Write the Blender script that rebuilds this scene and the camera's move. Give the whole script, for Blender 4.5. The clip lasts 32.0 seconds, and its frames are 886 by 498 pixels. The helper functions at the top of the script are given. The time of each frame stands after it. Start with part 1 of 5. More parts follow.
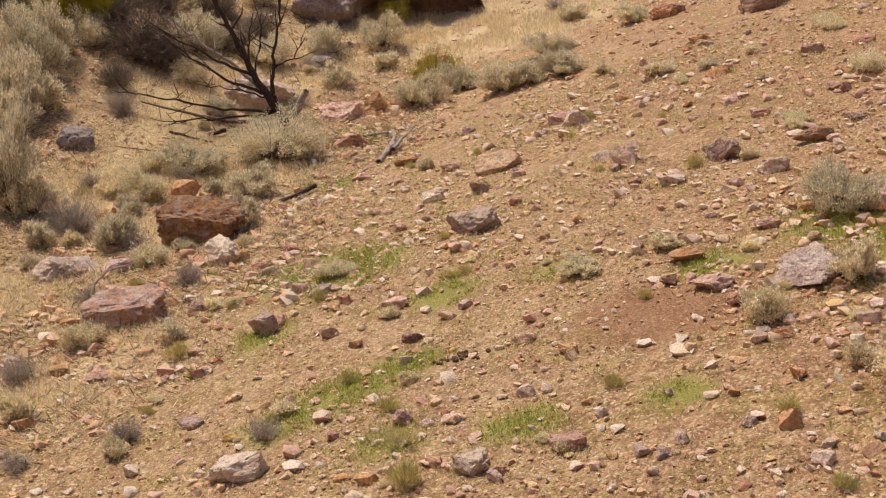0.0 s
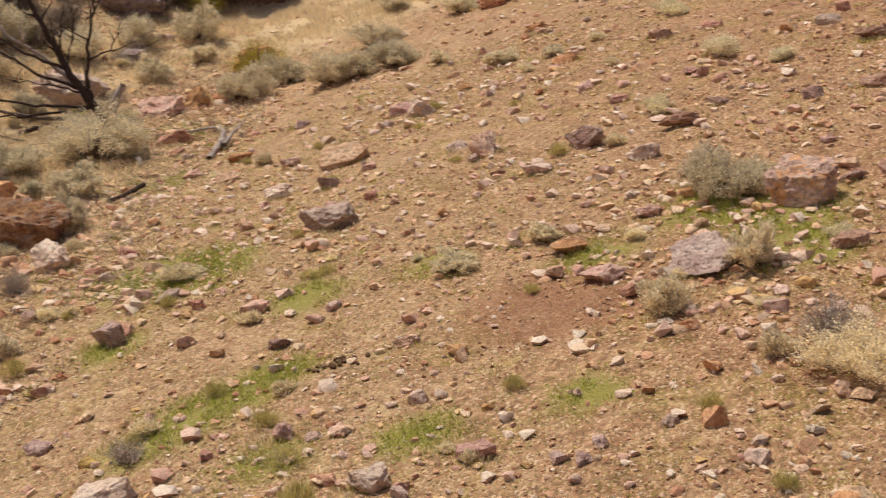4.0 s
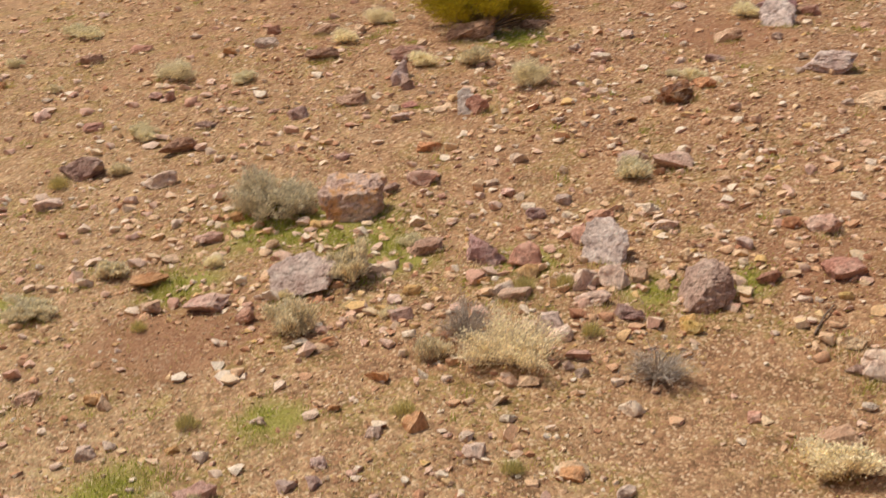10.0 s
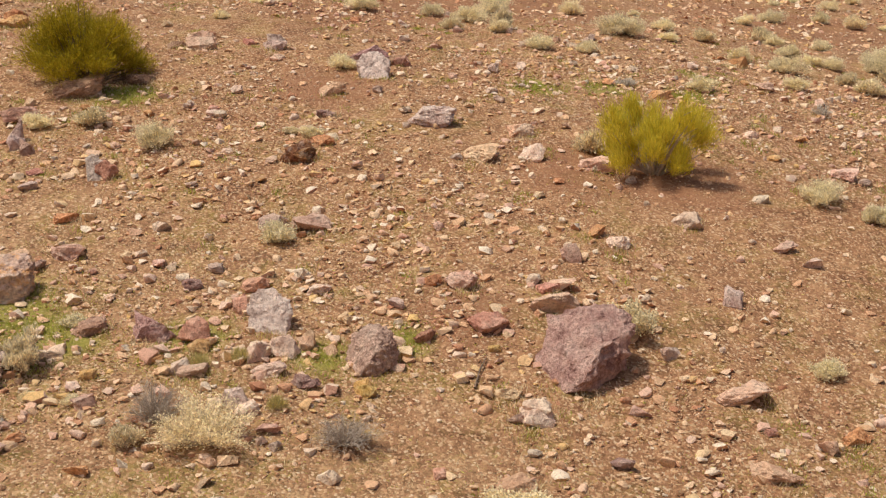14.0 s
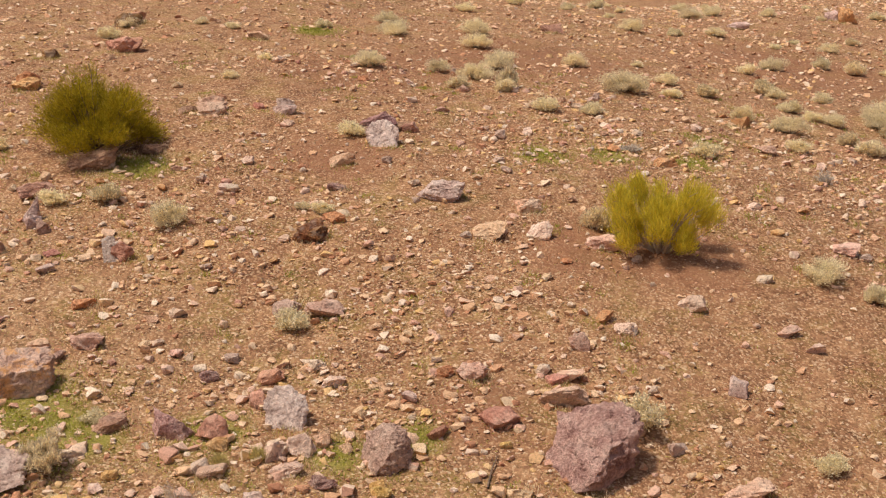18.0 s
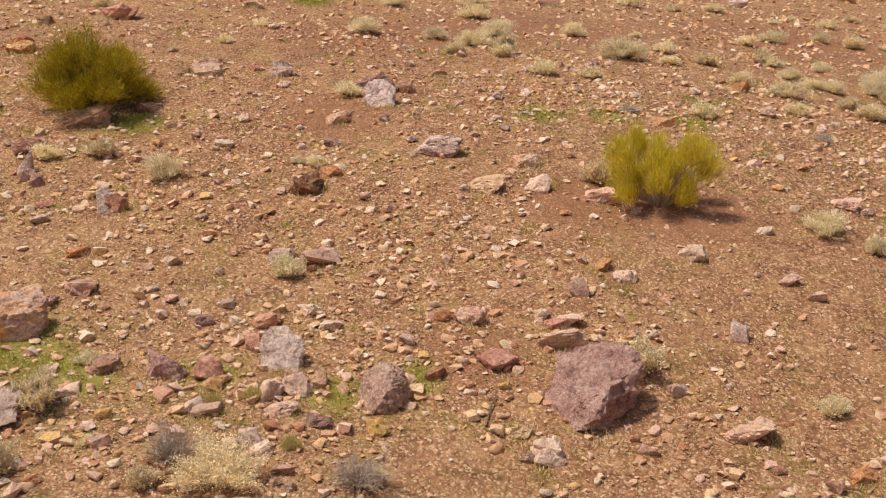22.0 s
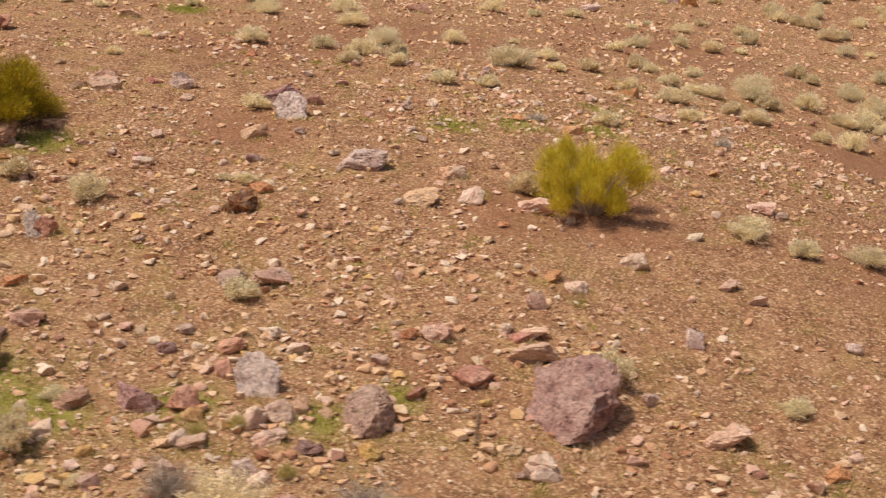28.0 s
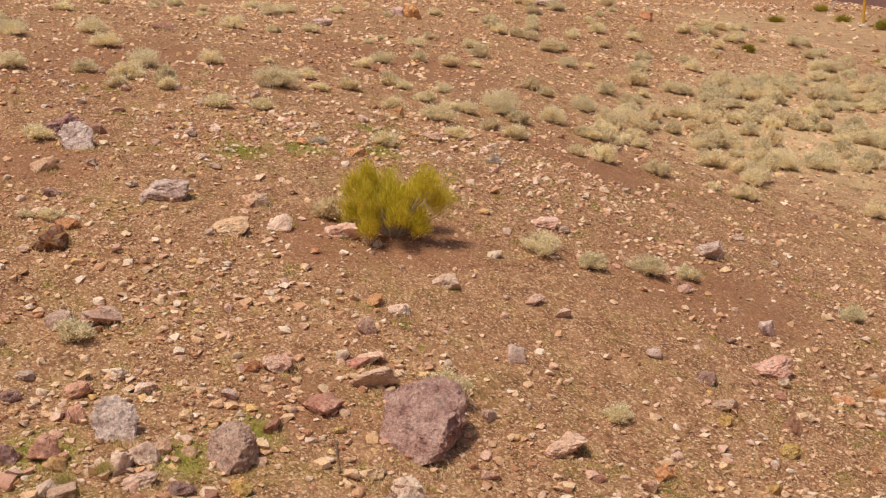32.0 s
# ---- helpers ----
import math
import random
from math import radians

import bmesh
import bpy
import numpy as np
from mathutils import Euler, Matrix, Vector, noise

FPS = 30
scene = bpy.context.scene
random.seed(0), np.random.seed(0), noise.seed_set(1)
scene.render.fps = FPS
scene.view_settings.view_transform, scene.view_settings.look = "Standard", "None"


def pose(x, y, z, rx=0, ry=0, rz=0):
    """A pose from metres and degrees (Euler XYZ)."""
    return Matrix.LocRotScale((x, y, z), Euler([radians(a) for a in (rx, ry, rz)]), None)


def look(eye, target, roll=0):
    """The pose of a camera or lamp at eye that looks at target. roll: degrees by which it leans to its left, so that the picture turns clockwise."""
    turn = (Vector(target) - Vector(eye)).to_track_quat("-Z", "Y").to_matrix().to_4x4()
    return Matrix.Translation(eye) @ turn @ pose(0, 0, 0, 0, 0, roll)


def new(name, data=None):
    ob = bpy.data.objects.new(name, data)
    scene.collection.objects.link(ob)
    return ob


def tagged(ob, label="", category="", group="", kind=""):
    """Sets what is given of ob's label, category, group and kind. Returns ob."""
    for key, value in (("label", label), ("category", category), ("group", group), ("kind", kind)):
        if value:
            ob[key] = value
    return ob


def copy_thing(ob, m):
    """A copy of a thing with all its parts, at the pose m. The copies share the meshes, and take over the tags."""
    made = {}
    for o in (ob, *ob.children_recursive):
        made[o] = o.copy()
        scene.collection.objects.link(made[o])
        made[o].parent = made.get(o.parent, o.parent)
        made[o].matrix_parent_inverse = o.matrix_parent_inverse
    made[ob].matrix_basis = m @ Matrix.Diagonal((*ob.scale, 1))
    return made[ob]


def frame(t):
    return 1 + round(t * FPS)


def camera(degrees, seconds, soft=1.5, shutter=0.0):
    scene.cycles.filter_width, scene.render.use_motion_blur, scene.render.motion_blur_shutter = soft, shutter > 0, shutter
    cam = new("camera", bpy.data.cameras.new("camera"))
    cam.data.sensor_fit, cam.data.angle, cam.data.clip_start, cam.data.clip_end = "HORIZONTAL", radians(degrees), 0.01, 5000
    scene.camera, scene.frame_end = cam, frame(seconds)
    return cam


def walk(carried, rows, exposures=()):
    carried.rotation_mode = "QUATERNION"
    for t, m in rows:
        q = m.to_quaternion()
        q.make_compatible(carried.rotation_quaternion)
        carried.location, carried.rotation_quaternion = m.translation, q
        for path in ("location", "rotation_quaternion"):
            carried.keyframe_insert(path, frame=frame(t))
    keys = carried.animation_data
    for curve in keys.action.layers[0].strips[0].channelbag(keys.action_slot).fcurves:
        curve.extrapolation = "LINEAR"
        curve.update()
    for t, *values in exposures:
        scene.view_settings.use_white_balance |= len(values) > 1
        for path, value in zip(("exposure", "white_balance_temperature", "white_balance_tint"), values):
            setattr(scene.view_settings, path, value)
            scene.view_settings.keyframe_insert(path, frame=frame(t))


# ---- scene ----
import collections

cam = camera(34.26, 32.0, soft=1.2, shutter=0.9)

# time, place, turn to the left and pitch of the flying camera
PATH = [
    (0.0, -0.0, -0.0, 7.3, -0.002, -10.465),
    (0.5, -0.111, 0.098, 7.235, -0.479, -10.463),
    (1.0, -0.143, 0.201, 7.175, -1.12, -10.434),
    (1.5, -0.222, 0.366, 7.104, -2.083, -10.41),
    (2.0, -0.338, 0.559, 7.083, -3.201, -10.426),
    (2.5, -0.42, 0.784, 7.092, -4.23, -10.444),
    (3.0, -0.581, 0.955, 7.063, -5.409, -10.452),
    (3.5, -0.743, 1.153, 7.052, -6.8, -10.451),
    (4.0, -0.9, 1.272, 7.022, -8.519, -10.429),
    (4.5, -1.102, 1.302, 7.019, -10.426, -10.42),
    (6.5, -2.235, 1.62, 6.929, -17.049, -10.143),
    (7.0, -2.637, 1.805, 6.876, -19.057, -10.036),
    (7.5, -3.093, 1.98, 6.822, -20.858, -9.948),
    (8.0, -3.522, 2.151, 6.792, -23.149, -9.901),
    (8.5, -3.927, 2.325, 6.87, -27.642, -9.895),
    (9.0, -4.326, 2.489, 6.991, -34.177, -9.927),
    (9.5, -4.706, 2.625, 7.052, -38.246, -10.016),
    (10.0, -5.06, 2.833, 7.262, -40.809, -10.018),
    (10.5, -5.446, 3.044, 7.659, -43.188, -10.154),
    (11.0, -5.834, 3.201, 8.016, -46.201, -10.235),
    (11.5, -6.179, 3.398, 8.324, -50.157, -10.302),
    (12.0, -6.5, 3.542, 8.483, -54.463, -10.333),
    (12.5, -6.676, 3.614, 8.49, -57.574, -10.338),
    (13.0, -6.705, 3.604, 8.479, -59.475, -10.356),
    (13.5, -6.716, 3.666, 8.426, -60.213, -10.382),
    (15.5, -6.526, 3.605, 8.138, -60.239, -10.425),
    (16.0, -6.575, 3.684, 8.573, -60.248, -10.593),
    (16.5, -6.626, 3.676, 9.441, -60.275, -10.71),
    (17.0, -6.746, 3.662, 9.632, -60.277, -10.734),
    (17.5, -6.829, 3.7, 9.679, -60.309, -10.748),
    (18.0, -6.897, 3.745, 9.671, -60.329, -10.721),
    (18.5, -6.964, 3.795, 9.651, -60.366, -10.679),
    (19.0, -7.005, 3.797, 9.571, -60.363, -10.634),
    (19.5, -7.023, 3.789, 9.436, -60.373, -10.609),
    (20.0, -7.003, 3.788, 9.281, -60.393, -10.55),
    (20.5, -6.958, 3.772, 9.128, -60.41, -10.507),
    (21.0, -6.942, 3.783, 8.969, -60.447, -10.491),
    (21.5, -6.924, 3.786, 8.857, -60.461, -10.426),
    (22.0, -6.869, 3.772, 8.823, -60.452, -10.404),
    (22.5, -6.849, 3.768, 8.908, -60.498, -10.472),
    (23.0, -6.764, 3.782, 9.04, -60.56, -10.527),
    (23.5, -6.717, 3.793, 9.117, -60.58, -10.555),
    (24.0, -6.737, 3.764, 9.223, -60.614, -10.61),
    (24.5, -6.718, 3.767, 9.343, -60.662, -10.633),
    (25.0, -6.697, 3.761, 9.386, -60.689, -10.66),
    (25.5, -6.742, 3.826, 9.433, -61.211, -10.676),
    (27.5, -7.435, 5.223, 9.084, -68.249, -10.582),
    (28.0, -7.718, 5.887, 9.073, -69.184, -10.567),
    (28.5, -8.017, 6.521, 9.147, -69.967, -10.541),
    (29.0, -8.272, 7.058, 9.22, -71.131, -10.521),
    (29.5, -8.5, 7.501, 9.292, -73.147, -10.534),
    (30.0, -8.655, 7.796, 9.36, -76.02, -10.526),
    (30.5, -8.737, 7.819, 9.441, -79.072, -10.541),
    (31.0, -8.812, 7.793, 9.539, -80.892, -10.639),
    (31.5, -8.796, 7.786, 9.591, -82.005, -10.698),
    (32.0, -8.783, 7.809, 9.613, -82.554, -10.73),
]
walk(cam, [(t, pose(x, y, z, 90 + pitch, 0, yaw)) for t, x, y, z, yaw, pitch in PATH],
     # the picture darkens a little and turns from yellowish to pinkish on the way
     ((0.0, 0.2, 6500, 9), (4.5, 0.16, 6500, 9), (7.0, 0.14, 6550, 9), (10.0, 0.17, 6550, 5), (13.5, 0.17, 6550, 5), (16.5, 0.1, 6850, 11), (25.0, 0.09, 6850, 12), (32.0, 0.02, 6850, 12)))

# world and sun
SUN = Vector((-0.33, 0.24, 0.91)).normalized()
world = bpy.data.worlds.new("world")
scene.world = world
world.use_nodes = True
sky = world.node_tree.nodes.new("ShaderNodeTexSky")
sky.sky_type, sky.sun_disc = "NISHITA", False
sky.air_density, sky.dust_density, sky.ozone_density = 0.7, 4.0, 0.6
sky.sun_elevation, sky.sun_rotation = math.asin(SUN.z), math.atan2(SUN.x, SUN.y)
world.node_tree.links.new(sky.outputs[0], world.node_tree.nodes["Background"].inputs[0])
world.node_tree.nodes["Background"].inputs[1].default_value = 0.085
sun = new("sun", bpy.data.lights.new("sun", "SUN"))
sun.data.energy, sun.data.angle, sun.data.color = 2.85, radians(6.0), (1, 0.90, 0.77)
sun.matrix_world = look(SUN * 50, (0, 0, 0))


# ---- numbers of chance ----
rng = np.random.default_rng(7)


def lattice(x, y, seed):
    """Smooth noise from -1 to 1 over the plan."""
    ix, iy = np.floor(x).astype(np.int64), np.floor(y).astype(np.int64)
    fx, fy = x - ix, y - iy
    fx, fy = fx * fx * (3 - 2 * fx), fy * fy * (3 - 2 * fy)

    def at(i, j):
        n = (i * 374761393 + j * 668265263 + seed * 974634777) & 0x7FFFFFFF
        n = ((n ^ (n >> 13)) * 1274126177) & 0x7FFFFFFF
        return ((n ^ (n >> 16)) & 0xFFFF) / 32767.5 - 1

    return (at(ix, iy) * (1 - fx) + at(ix + 1, iy) * fx) * (1 - fy) + (at(ix, iy + 1) * (1 - fx) + at(ix + 1, iy + 1) * fx) * fy


# ---- the lie of the land ----
RELIEF = np.array([
    [-1.72, -0.75, -1.07, -0.99, -0.78, -0.11, -0.38, 0.02],
    [-2.05, 0.14, -0.73, 1.24, 0.2, -0.03, 0.19, 1.06],
    [-1.42, -0.2, -0.71, -0.04, -0.11, 0.17, 0.08, -0.08],
    [-0.64, -1.28, 0.66, 0.11, 0.58, 0.28, -0.09, -0.74],
    [0.91, -2.4, 0.45, -0.54, 0.18, 0.13, -0.37, -0.91],
    [1.54, -1.58, 0.06, -0.18, 0.02, 0.01, -0.49, -0.97],
])


def height(x, y, fine=True):
    """Height of the soil: a slope that climbs to the east and north, with a gully in the north-west and hills far off."""
    x, y = np.asarray(x, float), np.asarray(y, float)
    z = 3.4202 + 0.069 * np.clip(x, -16, 46) + 0.1265 * np.clip(y, -4, 46)
    for j in range(6):
        for i in range(8):
            z = z + RELIEF[j, i] * np.exp(-((x - 8 * i + 10) ** 2 + (y - 8 * j - 2) ** 2) / 98)
    east = np.clip((x - 46) / 30, 0, 1)
    z = z + east * east * (3 - 2 * east) * (0.1 * np.clip(10 - y, 0, 14) - 0.16 * np.clip(-9 - y, 0, 14))
    far = np.hypot(x - 12, y - 15)
    rise = np.clip((far - 135) / 260, 0, 1)
    z = z + 55 * rise * rise * (3 - 2 * rise) * (1 + 0.3 * lattice(x / 90, y / 90, 5)) + np.clip((far - 60) / 60, 0, 1) * 0.5 * lattice(x / 17, y / 17, 6)
    if fine:
        near = 1 / (1 + (far / 60) ** 4)
        z = z + near * (0.055 * lattice(x / 1.9, y / 1.9, 1) + 0.03 * lattice(x / 0.7, y / 0.7, 2) + 0.014 * lattice(x / 0.3, y / 0.3, 3))
    return z


# ---- materials ----
def nodes_of(name, rough=0.9, spec=0.25):
    m = bpy.data.materials.new(name)
    m.use_nodes = True
    b = m.node_tree.nodes["Principled BSDF"]
    b.inputs["Roughness"].default_value = rough
    b.inputs["Specular IOR Level"].default_value = spec
    return m, m.node_tree.nodes, m.node_tree.links, b


def noise_node(nt, links, where, scale, detail=6.0, rough=0.6):
    n = nt.new("ShaderNodeTexNoise")
    n.inputs["Scale"].default_value, n.inputs["Detail"].default_value, n.inputs["Roughness"].default_value = scale, detail, rough
    links.new(where, n.inputs["Vector"])
    return n.outputs["Fac"]


def ramp_node(nt, links, fac, stops):
    r = nt.new("ShaderNodeValToRGB")
    while len(r.color_ramp.elements) < len(stops):
        r.color_ramp.elements.new(0.5)
    for e, (p, c) in zip(r.color_ramp.elements, stops):
        e.position, e.color = p, (*c, 1)
    links.new(fac, r.inputs[0])
    return r.outputs[0]


def mix_node(nt, links, fac, a, b, kind="MIX"):
    m = nt.new("ShaderNodeMix")
    m.data_type, m.blend_type = "RGBA", kind
    if isinstance(fac, float):
        m.inputs[0].default_value = fac
    else:
        links.new(fac, m.inputs[0])
    for socket, v in ((m.inputs[6], a), (m.inputs[7], b)):
        if isinstance(v, tuple):
            socket.default_value = (*v, 1)
        else:
            links.new(v, socket)
    return m.outputs[2]


def ranged(nt, links, value, lo, hi, to_lo, to_hi):
    r = nt.new("ShaderNodeMapRange")
    links.new(value, r.inputs[0])
    for n, v in zip((1, 2, 3, 4), (lo, hi, to_lo, to_hi)):
        r.inputs[n].default_value = v
    return r.outputs[0]


def bump_node(nt, links, heights, bsdf, strength, distance):
    b = nt.new("ShaderNodeBump")
    b.inputs["Strength"].default_value, b.inputs["Distance"].default_value = strength, distance
    links.new(heights, b.inputs["Height"])
    links.new(b.outputs[0], bsdf.inputs["Normal"])


def shifted(nt, links, colour, random, hue=0.02, value=0.3):
    """The colour, a little different from thing to thing."""
    h = nt.new("ShaderNodeHueSaturation")
    links.new(colour, h.inputs["Color"])
    links.new(ranged(nt, links, random, 0, 1, 0.5 - hue, 0.5 + hue), h.inputs["Hue"])
    times = nt.new("ShaderNodeMath")
    times.operation = "MULTIPLY"
    links.new(random, times.inputs[0])
    times.inputs[1].default_value = 7.31
    part_of = nt.new("ShaderNodeMath")
    part_of.operation = "FRACT"
    links.new(times.outputs[0], part_of.inputs[0])
    links.new(ranged(nt, links, part_of.outputs[0], 0, 1, 1 - value, 1 + value), h.inputs["Value"])
    return h.outputs[0]


def stone_material(name, dark, mid, light, crust=None, bumps=0.035):
    m, nt, links, b = nodes_of(name, 0.88)
    geo = nt.new("ShaderNodeNewGeometry")
    info = nt.new("ShaderNodeObjectInfo")
    where = geo.outputs["Position"]
    big = noise_node(nt, links, where, 3.2, 7, 0.65)
    fine = noise_node(nt, links, where, 26, 6, 0.7)
    colour = ramp_node(nt, links, big, ((0.38, dark), (0.5, mid), (0.61, light)))
    colour = mix_node(nt, links, 0.5, colour, ramp_node(nt, links, fine, ((0.34, tuple(0.6 * c for c in dark)), (0.5, mid), (0.64, light))))
    if crust:
        patch = ranged(nt, links, noise_node(nt, links, where, 5.5, 5, 0.7), 0.49, 0.6, 0, 0.6)
        colour = mix_node(nt, links, patch, colour, crust)
    pits = noise_node(nt, links, where, 11, 8, 0.72)
    colour = mix_node(nt, links, 0.6, colour, ramp_node(nt, links, pits, ((0.38, (0.42, 0.35, 0.33)), (0.46, (1, 1, 1)), (0.62, (1.2, 1.18, 1.16)))), "MULTIPLY")
    high = nt.new("ShaderNodeMath")
    high.operation = "MULTIPLY_ADD"
    links.new(pits, high.inputs[0])
    high.inputs[1].default_value = 2.2
    links.new(fine, high.inputs[2])
    links.new(shifted(nt, links, colour, info.outputs["Random"], 0.012, 0.16), b.inputs["Base Color"])
    bump_node(nt, links, high.outputs[0], b, 0.9, bumps)
    return m


STONE = {
    "pu": stone_material("purple_stone", (0.27, 0.13, 0.105), (0.56, 0.35, 0.285), (0.82, 0.61, 0.51), bumps=0.06),
    "wh": stone_material("pale_stone", (0.62, 0.386, 0.288), (0.87, 0.647, 0.502), (0.94, 0.782, 0.642)),
    "pk": stone_material("pink_stone", (0.54, 0.275, 0.195), (0.79, 0.502, 0.381), (0.89, 0.675, 0.539)),
    "or": stone_material("orange_stone", (0.46, 0.174, 0.0698), (0.72, 0.376, 0.177), (0.84, 0.56, 0.335)),
    "rd": stone_material("red_stone", (0.38, 0.15, 0.0977), (0.62, 0.309, 0.219), (0.78, 0.502, 0.381)),
    "ru": stone_material("rust_stone", (0.14, 0.062, 0.035), (0.31, 0.14, 0.066), (0.52, 0.285, 0.125), (0.40, 0.325, 0.27)),
    "ol": stone_material("crusted_stone", (0.36, 0.20, 0.15), (0.66, 0.455, 0.36), (0.84, 0.675, 0.56), (0.68, 0.34, 0.08)),
    "gr": stone_material("grey_stone", (0.40, 0.24, 0.195), (0.66, 0.465, 0.38), (0.82, 0.64, 0.54)),
    "ta": stone_material("tan_stone", (0.54, 0.289, 0.167), (0.8, 0.521, 0.335), (0.9, 0.675, 0.474)),
    "ye": stone_material("ochre_stone", (0.54, 0.299, 0.0744), (0.8, 0.511, 0.186), (0.88, 0.675, 0.353)),
    "dk": stone_material("dark_stone", (0.27, 0.13, 0.0884), (0.47, 0.265, 0.181), (0.64, 0.429, 0.321)),
    "pw": stone_material("lilac_stone", (0.36, 0.20, 0.17), (0.70, 0.50, 0.44), (0.89, 0.74, 0.66)),
    "wl": stone_material("white_stone", (0.50, 0.355, 0.30), (0.83, 0.68, 0.60), (0.94, 0.84, 0.77)),
    "pr": stone_material("rose_stone", (0.3, 0.125, 0.116), (0.58, 0.338, 0.298), (0.8, 0.598, 0.53), bumps=0.06),
    "gp": stone_material("slate_stone", (0.2, 0.14, 0.13), (0.37, 0.28, 0.256), (0.54, 0.429, 0.391)),
}


def gravel_material(name, stops):
    m, nt, links, b = nodes_of(name, 0.9)
    geo = nt.new("ShaderNodeNewGeometry")
    kinds = ramp_node(nt, links, geo.outputs["Random Per Island"], stops)
    fine = noise_node(nt, links, geo.outputs["Position"], 34, 7, 0.78)
    colour = mix_node(nt, links, 0.7, kinds, ramp_node(nt, links, fine, ((0.36, (0.55, 0.48, 0.44)), (0.5, (1, 1, 1)), (0.64, (1.2, 1.19, 1.17)))), "MULTIPLY")
    links.new(colour, b.inputs["Base Color"])
    bump_node(nt, links, fine, b, 0.9, 0.03)
    return m


def soil_material():
    m, nt, links, b = nodes_of("soil", 0.95, 0.15)
    where = nt.new("ShaderNodeNewGeometry").outputs["Position"]
    broad = noise_node(nt, links, where, 0.35, 5, 0.6)
    middle = noise_node(nt, links, where, 2.3, 6, 0.65)
    grit = noise_node(nt, links, where, 38, 5, 0.75)
    colour = ramp_node(nt, links, broad, ((0.34, (0.255, 0.122, 0.070)), (0.5, (0.355, 0.180, 0.097)), (0.66, (0.430, 0.240, 0.128))))
    colour = mix_node(nt, links, 0.6, colour, ramp_node(nt, links, middle, ((0.36, (0.115, 0.056, 0.034)), (0.48, (0.290, 0.148, 0.080)), (0.64, (0.486, 0.305, 0.168)))))
    dry = nt.new("ShaderNodeAttribute")
    dry.attribute_name = "meadow"
    colour = mix_node(nt, links, ranged(nt, links, dry.outputs["Fac"], 0, 1, 0, 0.82), colour, ramp_node(nt, links, middle, ((0.3, (0.280, 0.180, 0.100)), (0.5, (0.450, 0.318, 0.180)), (0.7, (0.605, 0.455, 0.275)))))
    moss = noise_node(nt, links, where, 1.1, 7, 0.68)
    mossy = ranged(nt, links, moss, 0.5, 0.6, 0, 1)
    more = nt.new("ShaderNodeMath")
    more.operation = "MULTIPLY"
    links.new(mossy, more.inputs[0])
    links.new(ranged(nt, links, dry.outputs["Fac"], 0, 0.8, 0.46, 0.6), more.inputs[1])
    colour = mix_node(nt, links, more.outputs[0], colour, mix_node(nt, links, middle, (0.17, 0.125, 0.035), (0.46, 0.37, 0.11)))
    pebble = nt.new("ShaderNodeTexVoronoi")
    pebble.inputs["Scale"].default_value = 34
    pebble.inputs["Randomness"].default_value = 1.0
    links.new(where, pebble.inputs["Vector"])
    bits = nt.new("ShaderNodeSeparateColor")
    links.new(pebble.outputs["Color"], bits.inputs[0])
    bit = ramp_node(nt, links, bits.outputs[0], ((0.0, (0.26, 0.12, 0.07)), (0.45, (0.52, 0.29, 0.16)), (0.8, (0.70, 0.47, 0.28)), (1.0, (0.82, 0.64, 0.45))))
    crumbs = noise_node(nt, links, where, 8.5, 5, 0.7)
    colour = mix_node(nt, links, 0.85, colour, ramp_node(nt, links, crumbs, ((0.36, (0.50, 0.45, 0.42)), (0.5, (0.92, 0.91, 0.90)), (0.64, (1.3, 1.3, 1.28)))), "MULTIPLY")
    shown = ranged(nt, links, bits.outputs[1], 0.42, 0.56, 0, 0.7)
    colour = mix_node(nt, links, shown, colour, bit)
    colour = mix_node(nt, links, 0.7, colour, mix_node(nt, links, grit, (0.25, 0.22, 0.20), (1.65, 1.65, 1.65)), "MULTIPLY")
    for name, tint, low, most in (("green", (0.27, 0.27, 0.05), 0.34, 0.75), ("straw", (0.74, 0.57, 0.34), 0.2, 0.7), ("bare", (0.30, 0.14, 0.08), 0.3, 0.6), ("far", (0.16, 0.085, 0.075), 0.3, 0.95)):
        a = nt.new("ShaderNodeAttribute")
        a.attribute_name = name
        add = nt.new("ShaderNodeMath")
        add.operation = "MULTIPLY_ADD"
        links.new(middle, add.inputs[0])
        add.inputs[1].default_value = 0.9
        links.new(a.outputs["Fac"], add.inputs[2])
        colour = mix_node(nt, links, ranged(nt, links, add.outputs[0], low + 0.4, low + 0.95, 0, most), colour, mix_node(nt, links, grit, tuple(0.5 * c for c in tint), tuple(1.5 * c for c in tint)))
    links.new(colour, b.inputs["Base Color"])
    high = nt.new("ShaderNodeMath")
    high.operation = "MULTIPLY_ADD"
    links.new(pebble.outputs["Distance"], high.inputs[0])
    high.inputs[1].default_value = -0.8
    links.new(grit, high.inputs[2])
    bump_node(nt, links, high.outputs[0], b, 0.7, 0.03)
    return m


